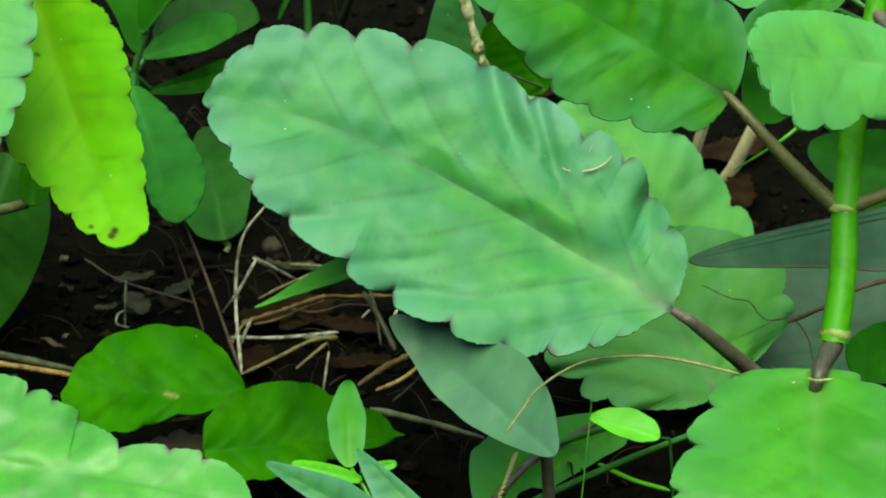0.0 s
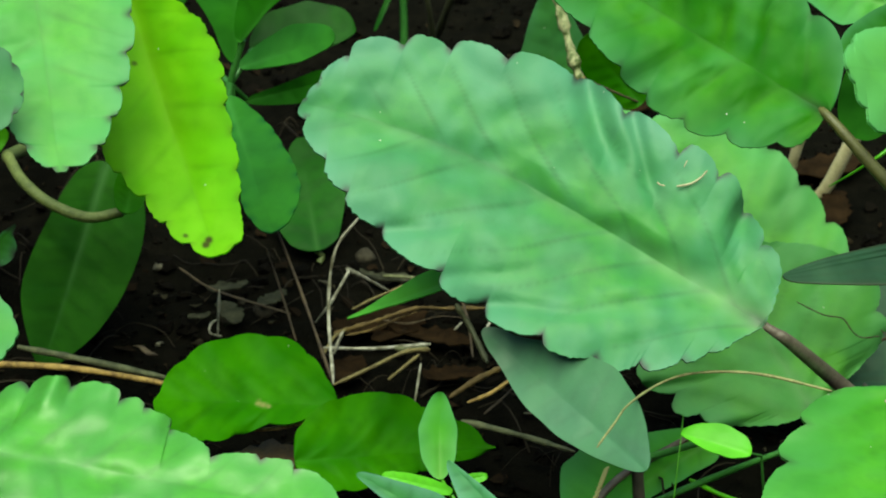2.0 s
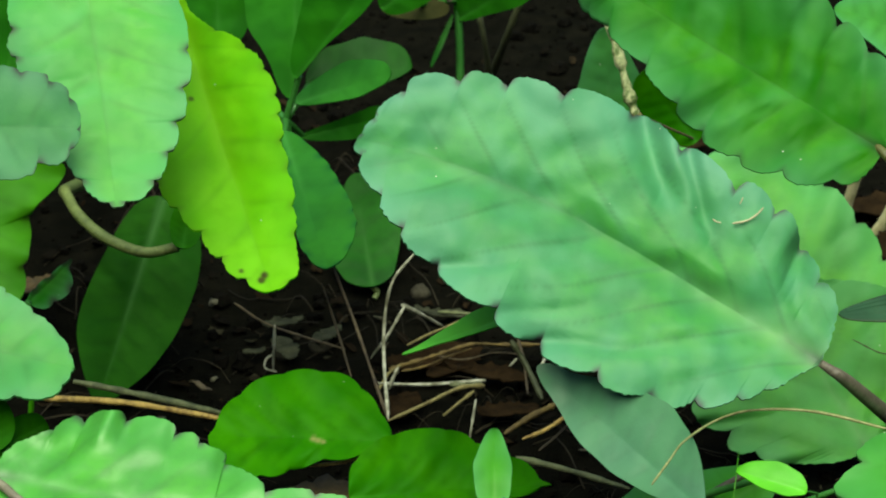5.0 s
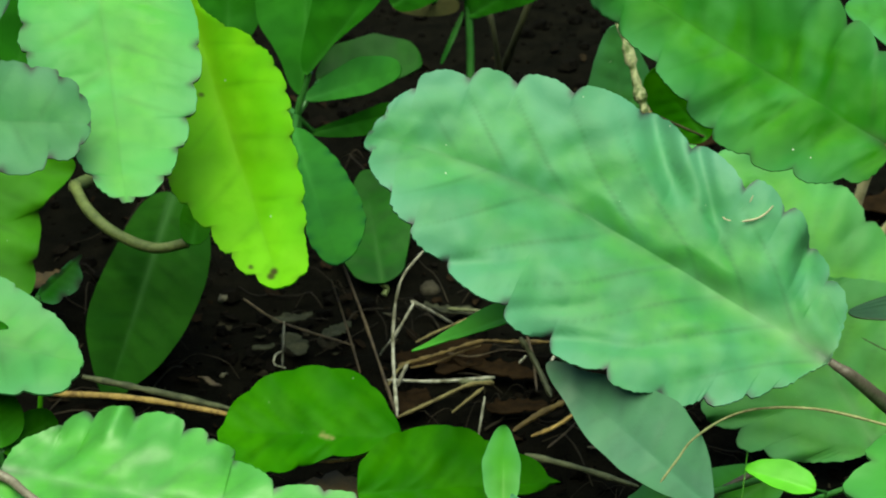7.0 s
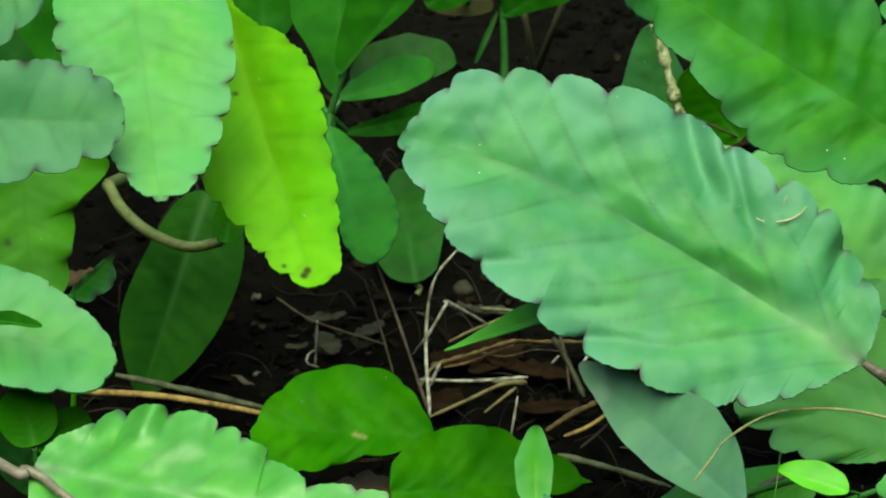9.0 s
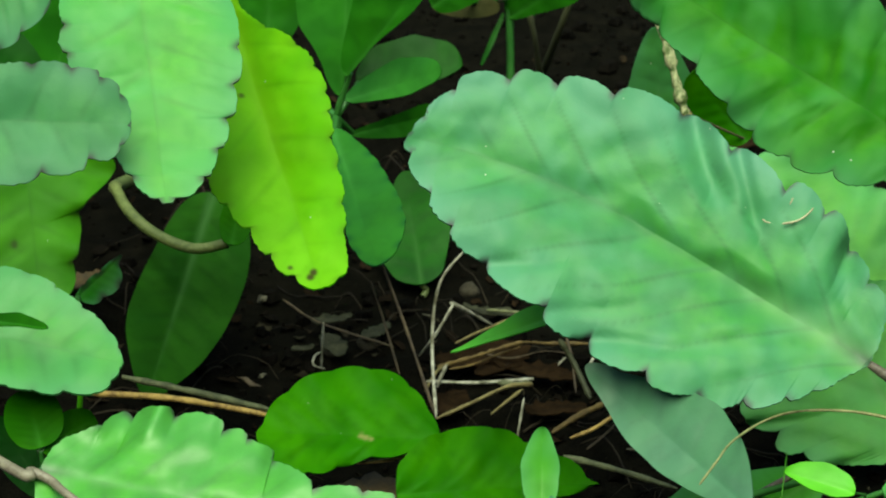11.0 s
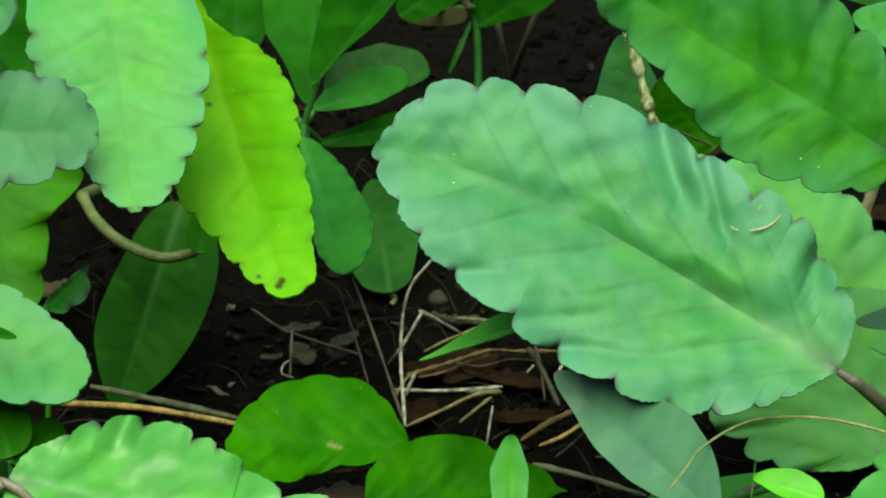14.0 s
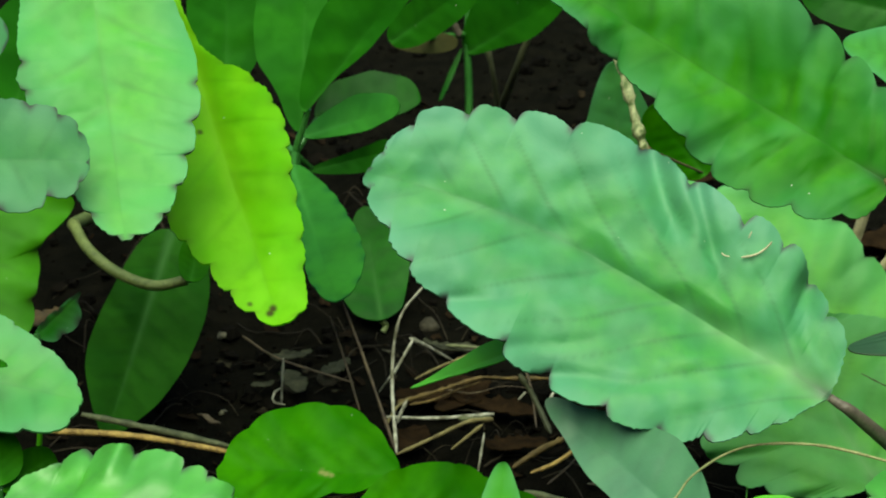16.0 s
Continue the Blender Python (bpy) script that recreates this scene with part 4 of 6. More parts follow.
herb_leaf(plant, top, (-0.0384, 0.7954, 0.0482), (-0.0368, 0.8353, 0.0987), (0.0537, -0.7838, 0.6187), [0.0016, 0.0031, 0.0046, 0.0061, 0.0088, 0.0125, 0.0136, 0.0138, 0.0130, 0.0118, 0.0101, 0.0078, 0.0055, 0.0037, 0.0019], [0.0002, 0.0004, 0.0005, 0.0007, 0.0010, 0.0020, 0.0031, 0.0045, 0.0063, 0.0080, 0.0088, 0.0079, 0.0067, 0.0045, 0.0023], bow=0.0000, mat=HERB, seed=23)
herb_leaf(plant, top, (-0.0367, 0.7882, 0.0569), (-0.0067, 0.7885, 0.0983), (-0.1528, -0.9812, 0.1182), [0.0017, 0.0033, 0.0049, 0.0065, 0.0081, 0.0100, 0.0119, 0.0129, 0.0129, 0.0129, 0.0125, 0.0100, 0.0075, 0.0050, 0.0025], [0.0002, 0.0003, 0.0004, 0.0005, 0.0006, 0.0014, 0.0025, 0.0034, 0.0036, 0.0039, 0.0039, 0.0039, 0.0031, 0.0021, 0.0011], bow=0.0000, mat=HERB, seed=24)
herb_leaf(plant, top, (-0.0353, 0.8157, 0.0447), (-0.0057, 0.8181, 0.0488), (-0.0457, -0.6881, 0.7242), [0.0021, 0.0040, 0.0060, 0.0080, 0.0096, 0.0101, 0.0105, 0.0110, 0.0113, 0.0102, 0.0091, 0.0081, 0.0070, 0.0051, 0.0026], [0.0003, 0.0006, 0.0009, 0.0011, 0.0014, 0.0017, 0.0022, 0.0027, 0.0032, 0.0037, 0.0034, 0.0028, 0.0021, 0.0014, 0.0007], bow=0.0000, mat=DARK, seed=25)
herb_leaf(plant, top, (-0.0363, 0.7989, 0.0357), (-0.0107, 0.7992, 0.0422), (-0.0833, -0.9292, 0.3601), [0.0003, 0.0006, 0.0009, 0.0012, 0.0015, 0.0017, 0.0020, 0.0023, 0.0027, 0.0030, 0.0034, 0.0032, 0.0024, 0.0016, 0.0008], [0.0006, 0.0011, 0.0016, 0.0021, 0.0026, 0.0031, 0.0036, 0.0040, 0.0043, 0.0046, 0.0045, 0.0036, 0.0027, 0.0018, 0.0009], bow=0.0000, mat=HERB, seed=26)
herb_leaf(plant, top, (-0.0613, 0.8364, 0.0463), (-0.0608, 0.8511, 0.0869), (0.0679, -0.9378, 0.3405), [0.0031, 0.0053, 0.0071, 0.0085, 0.0097, 0.0106, 0.0111, 0.0112, 0.0111, 0.0105, 0.0097, 0.0085, 0.0070, 0.0052, 0.0030], [0.0030, 0.0052, 0.0070, 0.0085, 0.0097, 0.0105, 0.0111, 0.0112, 0.0111, 0.0106, 0.0097, 0.0086, 0.0071, 0.0053, 0.0031], bow=0.0000, mat=HERB, seed=27)

plant, top = herb("shaded_seedling", (-0.0163, 0.7763, -0.0030), (-0.0166, 0.7769, -0.0001), "small seedling with one dark leaf in the shade", 0.0007)
herb_leaf(plant, top, (-0.0167, 0.7753, 0.0012), (-0.0219, 0.8064, 0.0213), (-0.0614, -0.5489, 0.8336), [0.0024, 0.0048, 0.0069, 0.0081, 0.0093, 0.0103, 0.0097, 0.0086, 0.0075, 0.0063, 0.0051, 0.0040, 0.0032, 0.0021, 0.0010], [0.0021, 0.0042, 0.0062, 0.0071, 0.0080, 0.0090, 0.0099, 0.0105, 0.0106, 0.0108, 0.0109, 0.0109, 0.0086, 0.0057, 0.0029], bow=0.0000, mat=DARK, seed=28)
plant, top = herb("shaded_herb", (-0.1306, 0.8492, -0.0030), (-0.1253, 0.8222, 0.0291), "leafy herb with dark green leaves in the shade", 0.0012)
herb_leaf(plant, top, (-0.1210, 0.8044, 0.0373), (-0.1114, 0.8219, 0.0790), (0.1321, -0.9244, 0.3579), [0.0034, 0.0058, 0.0078, 0.0094, 0.0107, 0.0116, 0.0122, 0.0124, 0.0122, 0.0116, 0.0107, 0.0094, 0.0077, 0.0057, 0.0033], [0.0030, 0.0051, 0.0068, 0.0082, 0.0094, 0.0102, 0.0107, 0.0109, 0.0107, 0.0102, 0.0094, 0.0083, 0.0068, 0.0051, 0.0030], bow=0.0000, mat=HERB, seed=29)
herb_leaf(plant, top, (-0.1226, 0.7946, 0.0406), (-0.1390, 0.8023, 0.0665), (0.1504, -0.9179, 0.3672), [0.0030, 0.0051, 0.0068, 0.0082, 0.0093, 0.0101, 0.0106, 0.0108, 0.0106, 0.0101, 0.0093, 0.0081, 0.0067, 0.0049, 0.0028], [0.0028, 0.0050, 0.0067, 0.0081, 0.0093, 0.0101, 0.0106, 0.0108, 0.0106, 0.0102, 0.0094, 0.0082, 0.0068, 0.0051, 0.0031], bow=0.0000, mat=DARK, seed=30)

plant, top = herb("dark_leaved_herb", (0.0069, 0.8816, -0.0030), (0.0077, 0.8902, 0.0413), "slender green herb with dark leaves at the back", 0.0011, DEEP_STEM)
herb_leaf(plant, top, (0.0075, 0.8881, 0.0358), (0.0369, 0.8656, 0.0635), (-0.5733, -0.8174, -0.0562), [0.0021, 0.0042, 0.0063, 0.0084, 0.0104, 0.0124, 0.0128, 0.0133, 0.0137, 0.0137, 0.0123, 0.0109, 0.0095, 0.0081, 0.0057], [0.0007, 0.0013, 0.0019, 0.0026, 0.0032, 0.0041, 0.0051, 0.0061, 0.0061, 0.0055, 0.0049, 0.0041, 0.0031, 0.0021, 0.0011], bow=0.0000, mat=HERB, seed=31)
herb_leaf(plant, top, (-0.0149, 0.8612, 0.0496), (0.0112, 0.8488, 0.0739), (-0.4304, -0.9026, 0.0022), [0.0018, 0.0031, 0.0041, 0.0050, 0.0057, 0.0061, 0.0064, 0.0065, 0.0064, 0.0061, 0.0056, 0.0049, 0.0041, 0.0030, 0.0018], [0.0018, 0.0031, 0.0041, 0.0050, 0.0057, 0.0061, 0.0064, 0.0065, 0.0064, 0.0061, 0.0056, 0.0050, 0.0041, 0.0031, 0.0018], bow=0.0000, mat=HERB, seed=32)
tube("stem", [top, (0.0084, 0.8918, 0.0516), (0.0094, 0.8934, 0.0653)], 0.0010, 0.0009, DEEP_STEM, plant)
tube("stem", [(0.0053, 0.8855, 0.0431), (0.0016, 0.8832, 0.0511), (-0.0025, 0.8771, 0.0639)], 0.0012, 0.0010, PURPLE, plant, "purplish side stem")
smooth_leaf(plant, (0.0062, 0.8794, 0.0409), (-0.0005, 0.8645, 0.0300), (0.2007, -0.6350, 0.7460), [0.0003, 0.0004, 0.0005, 0.0006, 0.0007, 0.0007, 0.0008, 0.0008, 0.0008, 0.0007, 0.0007, 0.0006, 0.0005, 0.0004, 0.0003], [0.0003, 0.0004, 0.0005, 0.0006, 0.0007, 0.0007, 0.0008, 0.0008, 0.0008, 0.0007, 0.0007, 0.0006, 0.0005, 0.0004, 0.0003], bow=0.0000, mat=DARK, seed=33, veins=0)
leaf(plant, (-0.0153, 0.8802, 0.0434), (0.0049, 0.8753, 0.0442), (-0.2354, -0.9061, 0.3517), [0.0009, 0.0014, 0.0019, 0.0023, 0.0026, 0.0029, 0.0030, 0.0031, 0.0030, 0.0029, 0.0026, 0.0023, 0.0019, 0.0014, 0.0009], [0.0010, 0.0018, 0.0023, 0.0028, 0.0032, 0.0035, 0.0037, 0.0037, 0.0037, 0.0035, 0.0032, 0.0028, 0.0023, 0.0018, 0.0010], bow=0.0000, mat=RUSTY, seed=34, rows=60, cols=8, veins=6, name="leaf", label="withered brown leaf")

plant, top = herb("broken_stalk_plant", (0.0546, 0.7617, -0.0030), (0.0532, 0.7651, 0.0558), "dry peeling stalk with dull green leaves at its foot", 0.0016, STRAW)
tube("stalk", [(0.0535, 0.7647, 0.0547), (0.0514, 0.7673, 0.0608), (0.0491, 0.7708, 0.0690), (0.0461, 0.7747, 0.0787)], 0.0016, 0.0011, BARK, plant, "cream-coloured peeling bark", knots=0.42, seed=4)
herb_leaf(plant, top, (0.0492, 0.7937, 0.0326), (0.0462, 0.7926, 0.0694), (-0.0243, -0.9992, -0.0314), [0.0014, 0.0028, 0.0041, 0.0055, 0.0068, 0.0077, 0.0084, 0.0087, 0.0076, 0.0066, 0.0055, 0.0044, 0.0033, 0.0022, 0.0011], [0.0014, 0.0028, 0.0041, 0.0055, 0.0067, 0.0073, 0.0079, 0.0085, 0.0087, 0.0075, 0.0063, 0.0051, 0.0038, 0.0026, 0.0013], bow=0.0000, mat=GREEN_GLOSS, seed=33)
herb_leaf(plant, top, (0.0711, 0.7796, 0.0418), (0.0553, 0.7783, 0.0620), (0.1792, -0.9807, 0.0786), [0.0019, 0.0032, 0.0043, 0.0052, 0.0059, 0.0064, 0.0067, 0.0068, 0.0067, 0.0064, 0.0059, 0.0052, 0.0043, 0.0032, 0.0019], [0.0019, 0.0032, 0.0043, 0.0052, 0.0059, 0.0064, 0.0067, 0.0068, 0.0067, 0.0064, 0.0059, 0.0052, 0.0043, 0.0032, 0.0019], bow=0.0000, mat=BROAD, seed=34, r=0.0003, stalk_mat=BROWN)

plant, top = herb("ovate_leaved_plant", (-0.0948, 0.8682, -0.0030), (-0.0973, 0.7612, 0.0363), "creeping plant with a bowed olive stem and dark ovate leaf", 0.0018)
tube("stem", [top, (-0.0920, 0.7471, 0.0355), (-0.0843, 0.7391, 0.0327), (-0.0742, 0.7330, 0.0315), (-0.0654, 0.7324, 0.0333)], 0.0015, 0.0014, PALE_OLIVE, plant, "bowed olive stem")
herb_leaf(plant, (-0.0757, 0.7760, 0.0113), (-0.0717, 0.7640, 0.0333), (-0.0846, 0.7031, 0.0040), (0.3169, -0.4623, 0.8281), [0.0036, 0.0071, 0.0097, 0.0115, 0.0130, 0.0142, 0.0149, 0.0153, 0.0152, 0.0147, 0.0140, 0.0129, 0.0115, 0.0099, 0.0079, 0.0059, 0.0043, 0.0028, 0.0014], [0.0018, 0.0036, 0.0053, 0.0068, 0.0078, 0.0087, 0.0094, 0.0100, 0.0107, 0.0113, 0.0115, 0.0115, 0.0107, 0.0091, 0.0073, 0.0055, 0.0039, 0.0026, 0.0013], bow=0.0000, mat=OVATE, seed=35, mid=0.0009, veins=9, quilt=0.0006, rib=1.1, rows=100, cols=12, lobes=0, notch=0.0006, wavy=True)
herb_leaf(plant, (-0.0661, 0.7335, 0.0334), (-0.0642, 0.7287, 0.0346), (-0.0625, 0.7376, 0.0441), (0.1239, -0.7353, 0.6663), [0.0011, 0.0019, 0.0026, 0.0031, 0.0035, 0.0038, 0.0040, 0.0041, 0.0040, 0.0038, 0.0035, 0.0031, 0.0026, 0.0019, 0.0011], [0.0012, 0.0021, 0.0027, 0.0033, 0.0038, 0.0041, 0.0043, 0.0044, 0.0043, 0.0041, 0.0038, 0.0033, 0.0027, 0.0021, 0.0012], bow=0.0000, mat=BROAD, seed=36)

plant, top = herb("broad_leaved_seedling", (-0.0148, 0.6524, -0.0030), (-0.0145, 0.6536, 0.0157), "low seedling with broad dark green leaves", 0.0010, BROWN)
herb_leaf(plant, top, (-0.0097, 0.6462, 0.0229), (-0.0529, 0.6410, 0.0277), (0.1525, -0.4711, 0.8688), [0.0008, 0.0016, 0.0024, 0.0031, 0.0039, 0.0045, 0.0051, 0.0056, 0.0064, 0.0081, 0.0094, 0.0103, 0.0108, 0.0111, 0.0113, 0.0107, 0.0084, 0.0057, 0.0028], [0.0027, 0.0054, 0.0082, 0.0116, 0.0149, 0.0173, 0.0187, 0.0193, 0.0196, 0.0192, 0.0184, 0.0172, 0.0156, 0.0132, 0.0104, 0.0072, 0.0043, 0.0021, 0.0009], bow=0.0000, mat=BROAD, seed=41, rim=0.0, spots=(((-0.0277, 0.6444, 0.0268), 0.0008), ((-0.0267, 0.6441, 0.0263), 0.0009), ((-0.0256, 0.6440, 0.0259), 0.0007)), lobes=6, notch=0.0009, lump=0.0012, ruffle=0.0018, quilt=0.0012, rows=120, cols=12, sag=0.05, stalk_mat=BROWN, wavy=True, rib=0.3, mid=0.0009, slant=0.9, veins=6)
herb_leaf(plant, top, (-0.0197, 0.6311, 0.0167), (0.0274, 0.6366, 0.0167), (0.0580, -0.5038, 0.8619), [0.0045, 0.0082, 0.0103, 0.0121, 0.0140, 0.0159, 0.0166, 0.0169, 0.0171, 0.0171, 0.0154, 0.0128, 0.0107, 0.0092, 0.0073, 0.0047, 0.0021, 0.0012, 0.0006], [0.0028, 0.0054, 0.0074, 0.0080, 0.0084, 0.0087, 0.0088, 0.0081, 0.0074, 0.0066, 0.0057, 0.0047, 0.0036, 0.0028, 0.0022, 0.0018, 0.0013, 0.0009, 0.0004], bow=0.0000, mat=BROAD, seed=42, rim=0.0, lobes=6, notch=0.0009, lump=0.0012, ruffle=0.0018, quilt=0.0012, rows=120, cols=12, sag=0.05, stalk_mat=BROWN, wavy=True, rib=0.3, mid=0.0009, slant=0.9, veins=6)

plant, top = herb("young_herb", (0.0226, 0.5898, -0.0030), (0.0219, 0.5892, 0.0184), "young herb with small pale green pointed leaves", 0.0009, STEM)
herb_leaf(plant, top, (0.0131, 0.6073, 0.0252), (0.0133, 0.6168, 0.0422), (-0.0188, -0.8745, 0.4847), [0.0008, 0.0016, 0.0024, 0.0031, 0.0039, 0.0043, 0.0045, 0.0047, 0.0047, 0.0040, 0.0034, 0.0027, 0.0021, 0.0014, 0.0007], [0.0007, 0.0014, 0.0020, 0.0027, 0.0033, 0.0036, 0.0037, 0.0039, 0.0038, 0.0033, 0.0027, 0.0022, 0.0017, 0.0012, 0.0006], bow=0.0000, mat=GREEN_FRESH, veins=0, seed=43, r=0.0004, stalk_mat=STEM)
herb_leaf(plant, top, (0.0250, 0.5883, 0.0171), (-0.0053, 0.5995, 0.0314), (-0.0630, -0.8456, 0.5301), [0.0005, 0.0010, 0.0014, 0.0019, 0.0023, 0.0025, 0.0027, 0.0028, 0.0026, 0.0022, 0.0019, 0.0015, 0.0011, 0.0008, 0.0004], [0.0010, 0.0019, 0.0028, 0.0038, 0.0046, 0.0048, 0.0050, 0.0052, 0.0045, 0.0037, 0.0029, 0.0023, 0.0017, 0.0012, 0.0006], bow=0.0000, mat=GREEN_BLUE, seed=44, r=0.0004, stalk_mat=STEM)
herb_leaf(plant, top, (0.0335, 0.5861, 0.0181), (0.0148, 0.6007, 0.0339), (-0.1286, -0.7984, 0.5883), [0.0008, 0.0016, 0.0024, 0.0032, 0.0039, 0.0045, 0.0048, 0.0051, 0.0053, 0.0044, 0.0035, 0.0027, 0.0020, 0.0014, 0.0007], [0.0006, 0.0011, 0.0016, 0.0021, 0.0026, 0.0026, 0.0024, 0.0022, 0.0019, 0.0016, 0.0012, 0.0009, 0.0006, 0.0004, 0.0002], bow=0.0000, mat=GREEN_BLUE, seed=45, r=0.0004, stalk_mat=STEM)
herb_leaf(plant, top, (0.0157, 0.6024, 0.0268), (0.0236, 0.6075, 0.0260), (0.4933, -0.6883, 0.5319), [0.0004, 0.0006, 0.0007, 0.0009, 0.0010, 0.0011, 0.0012, 0.0012, 0.0012, 0.0011, 0.0010, 0.0009, 0.0007, 0.0006, 0.0004], [0.0004, 0.0007, 0.0009, 0.0011, 0.0012, 0.0013, 0.0014, 0.0014, 0.0014, 0.0013, 0.0012, 0.0011, 0.0009, 0.0007, 0.0004], bow=0.0000, mat=LIME, seed=46, r=0.0004, stalk_mat=STEM)
herb_leaf(plant, top, (0.0156, 0.5990, 0.0268), (0.0002, 0.6080, 0.0261), (-0.4455, -0.7162, 0.5371), [0.0005, 0.0009, 0.0011, 0.0014, 0.0015, 0.0017, 0.0018, 0.0018, 0.0018, 0.0017, 0.0015, 0.0014, 0.0011, 0.0009, 0.0005], [0.0005, 0.0009, 0.0011, 0.0014, 0.0015, 0.0017, 0.0018, 0.0018, 0.0018, 0.0017, 0.0015, 0.0014, 0.0011, 0.0009, 0.0005], bow=0.0000, mat=LIME, seed=47, r=0.0004, stalk_mat=STEM)

plant, top = herb("grey_leaved_herb", (0.0562, 0.6000, -0.0030), (0.0558, 0.5975, 0.0350), "herb with smooth grey-green leaves and purplish stem", 0.0013, DARK_PURPLE)
herb_leaf(plant, top, (0.0559, 0.5785, 0.0434), (0.0229, 0.6229, 0.0546), (-0.4670, -0.5276, 0.7096), [0.0009, 0.0019, 0.0029, 0.0040, 0.0052, 0.0061, 0.0069, 0.0068, 0.0067, 0.0057, 0.0043, 0.0033, 0.0026, 0.0017, 0.0009], [0.0018, 0.0034, 0.0055, 0.0079, 0.0100, 0.0113, 0.0124, 0.0113, 0.0101, 0.0082, 0.0057, 0.0038, 0.0030, 0.0020, 0.0009], bow=0.0000, mat=GREY, seed=51, rows=90, cols=12, veins=8, sag=0.06)
herb_leaf(plant, top, (0.0820, 0.6674, 0.0019), (0.0441, 0.6334, -0.0031), (0.4342, -0.5863, 0.6838), [0.0016, 0.0031, 0.0046, 0.0047, 0.0045, 0.0044, 0.0042, 0.0040, 0.0042, 0.0044, 0.0045, 0.0036, 0.0027, 0.0018, 0.0009], [0.0016, 0.0031, 0.0046, 0.0061, 0.0076, 0.0091, 0.0106, 0.0122, 0.0137, 0.0146, 0.0140, 0.0134, 0.0101, 0.0066, 0.0033], bow=0.0000, mat=GREEN_FRESH, seed=52, rows=90, cols=10)
tube("stem", [(0.0732, 0.6566, 0.0076), (0.0657, 0.6552, 0.0037), (0.0554, 0.6444, 0.0032), (0.0440, 0.6322, -0.0030)], 0.0008, 0.0010, PURPLE, plant, "thin purplish side stem")

plant, top = herb("lime_seedling", (0.0859, 0.6142, -0.0030), (0.0849, 0.6122, 0.0276), "tiny seedling with one bright lime green leaf", 0.0003, DEEP_STEM)
herb_leaf(plant, top, (0.0818, 0.6057, 0.0317), (0.0664, 0.6094, 0.0351), (0.0275, -0.6010, 0.7987), [0.0005, 0.0009, 0.0013, 0.0017, 0.0022, 0.0024, 0.0023, 0.0023, 0.0022, 0.0018, 0.0014, 0.0010, 0.0008, 0.0005, 0.0003], [0.0011, 0.0021, 0.0031, 0.0039, 0.0043, 0.0047, 0.0051, 0.0051, 0.0047, 0.0042, 0.0037, 0.0030, 0.0022, 0.0015, 0.0008], bow=0.0000, mat=LIME, seed=53, r=0.00025, stalk_mat=DEEP_STEM, cup=0.15, veins=0, lump=0.0003)

plant = thing("strap_leaved_plant", (0.1800, 0.6716, -0.0030), "plant with long dark bluish green strap leaves", "plant")
tube("stem", [(0.1800, 0.6716, -0.0030), (0.1790, 0.6725, 0.0252), (0.1759, 0.6791, 0.0555)], 0.004, 0.002, OLIVE, plant)
smooth_leaf(plant, (0.1759, 0.6791, 0.0555), (0.0926, 0.6472, 0.0550), (0.2048, -0.5473, 0.8115), [0.0020, 0.0051, 0.0082, 0.0113, 0.0143, 0.0151, 0.0140, 0.0126, 0.0100, 0.0079, 0.0063, 0.0048, 0.0035, 0.0024, 0.0013], [0.0008, 0.0015, 0.0022, 0.0029, 0.0031, 0.0033, 0.0034, 0.0033, 0.0033, 0.0032, 0.0029, 0.0026, 0.0020, 0.0013, 0.0007], bow=0.0000, mat=STRAP, seed=54, veins=0, rows=120, cols=16, pleats=0.0002, rim_all=0.8, fold=0.1)
smooth_leaf(plant, (0.1844, 0.7019, 0.0133), (0.1134, 0.6945, 0.0030), (-0.0563, -0.5820, 0.8112), [0.0023, 0.0052, 0.0080, 0.0109, 0.0137, 0.0150, 0.0147, 0.0143, 0.0127, 0.0106, 0.0084, 0.0064, 0.0049, 0.0033, 0.0017], [0.0087, 0.0144, 0.0205, 0.0249, 0.0253, 0.0257, 0.0261, 0.0259, 0.0255, 0.0252, 0.0231, 0.0183, 0.0136, 0.0088, 0.0040], bow=0.0000, mat=STRAP, seed=55, veins=0, rows=120, cols=16, pleats=0.0003, fold=0.1)

plant, top = herb("grass_tuft", (0.0388, 0.7483, -0.0030), (0.0181, 0.6525, 0.0522), "tuft of grass with a pointed green blade", 0.0006, BROWN)
smooth_leaf(plant, (0.0201, 0.6512, 0.0540), (-0.0073, 0.6388, 0.0495), (0.0773, -0.4891, 0.8688), [0.0004, 0.0007, 0.0010, 0.0012, 0.0014, 0.0014, 0.0013, 0.0011, 0.0010, 0.0007, 0.0006, 0.0005, 0.0004, 0.0003, 0.0001], [0.0010, 0.0021, 0.0032, 0.0040, 0.0045, 0.0044, 0.0040, 0.0032, 0.0026, 0.0020, 0.0013, 0.0008, 0.0005, 0.0004, 0.0002], bow=0.0000, mat=BLADE, seed=56, veins=0, label="pointed green blade")

# added tuft: its dark sliver over lm stands for a bite
plant, top = herb("grass_tuft", (-0.1180, 0.6144, -0.0030), (-0.1107, 0.6107, 0.0716), "added tuft with a dark sliver standing for a leaf bite", 0.0006, STEM)
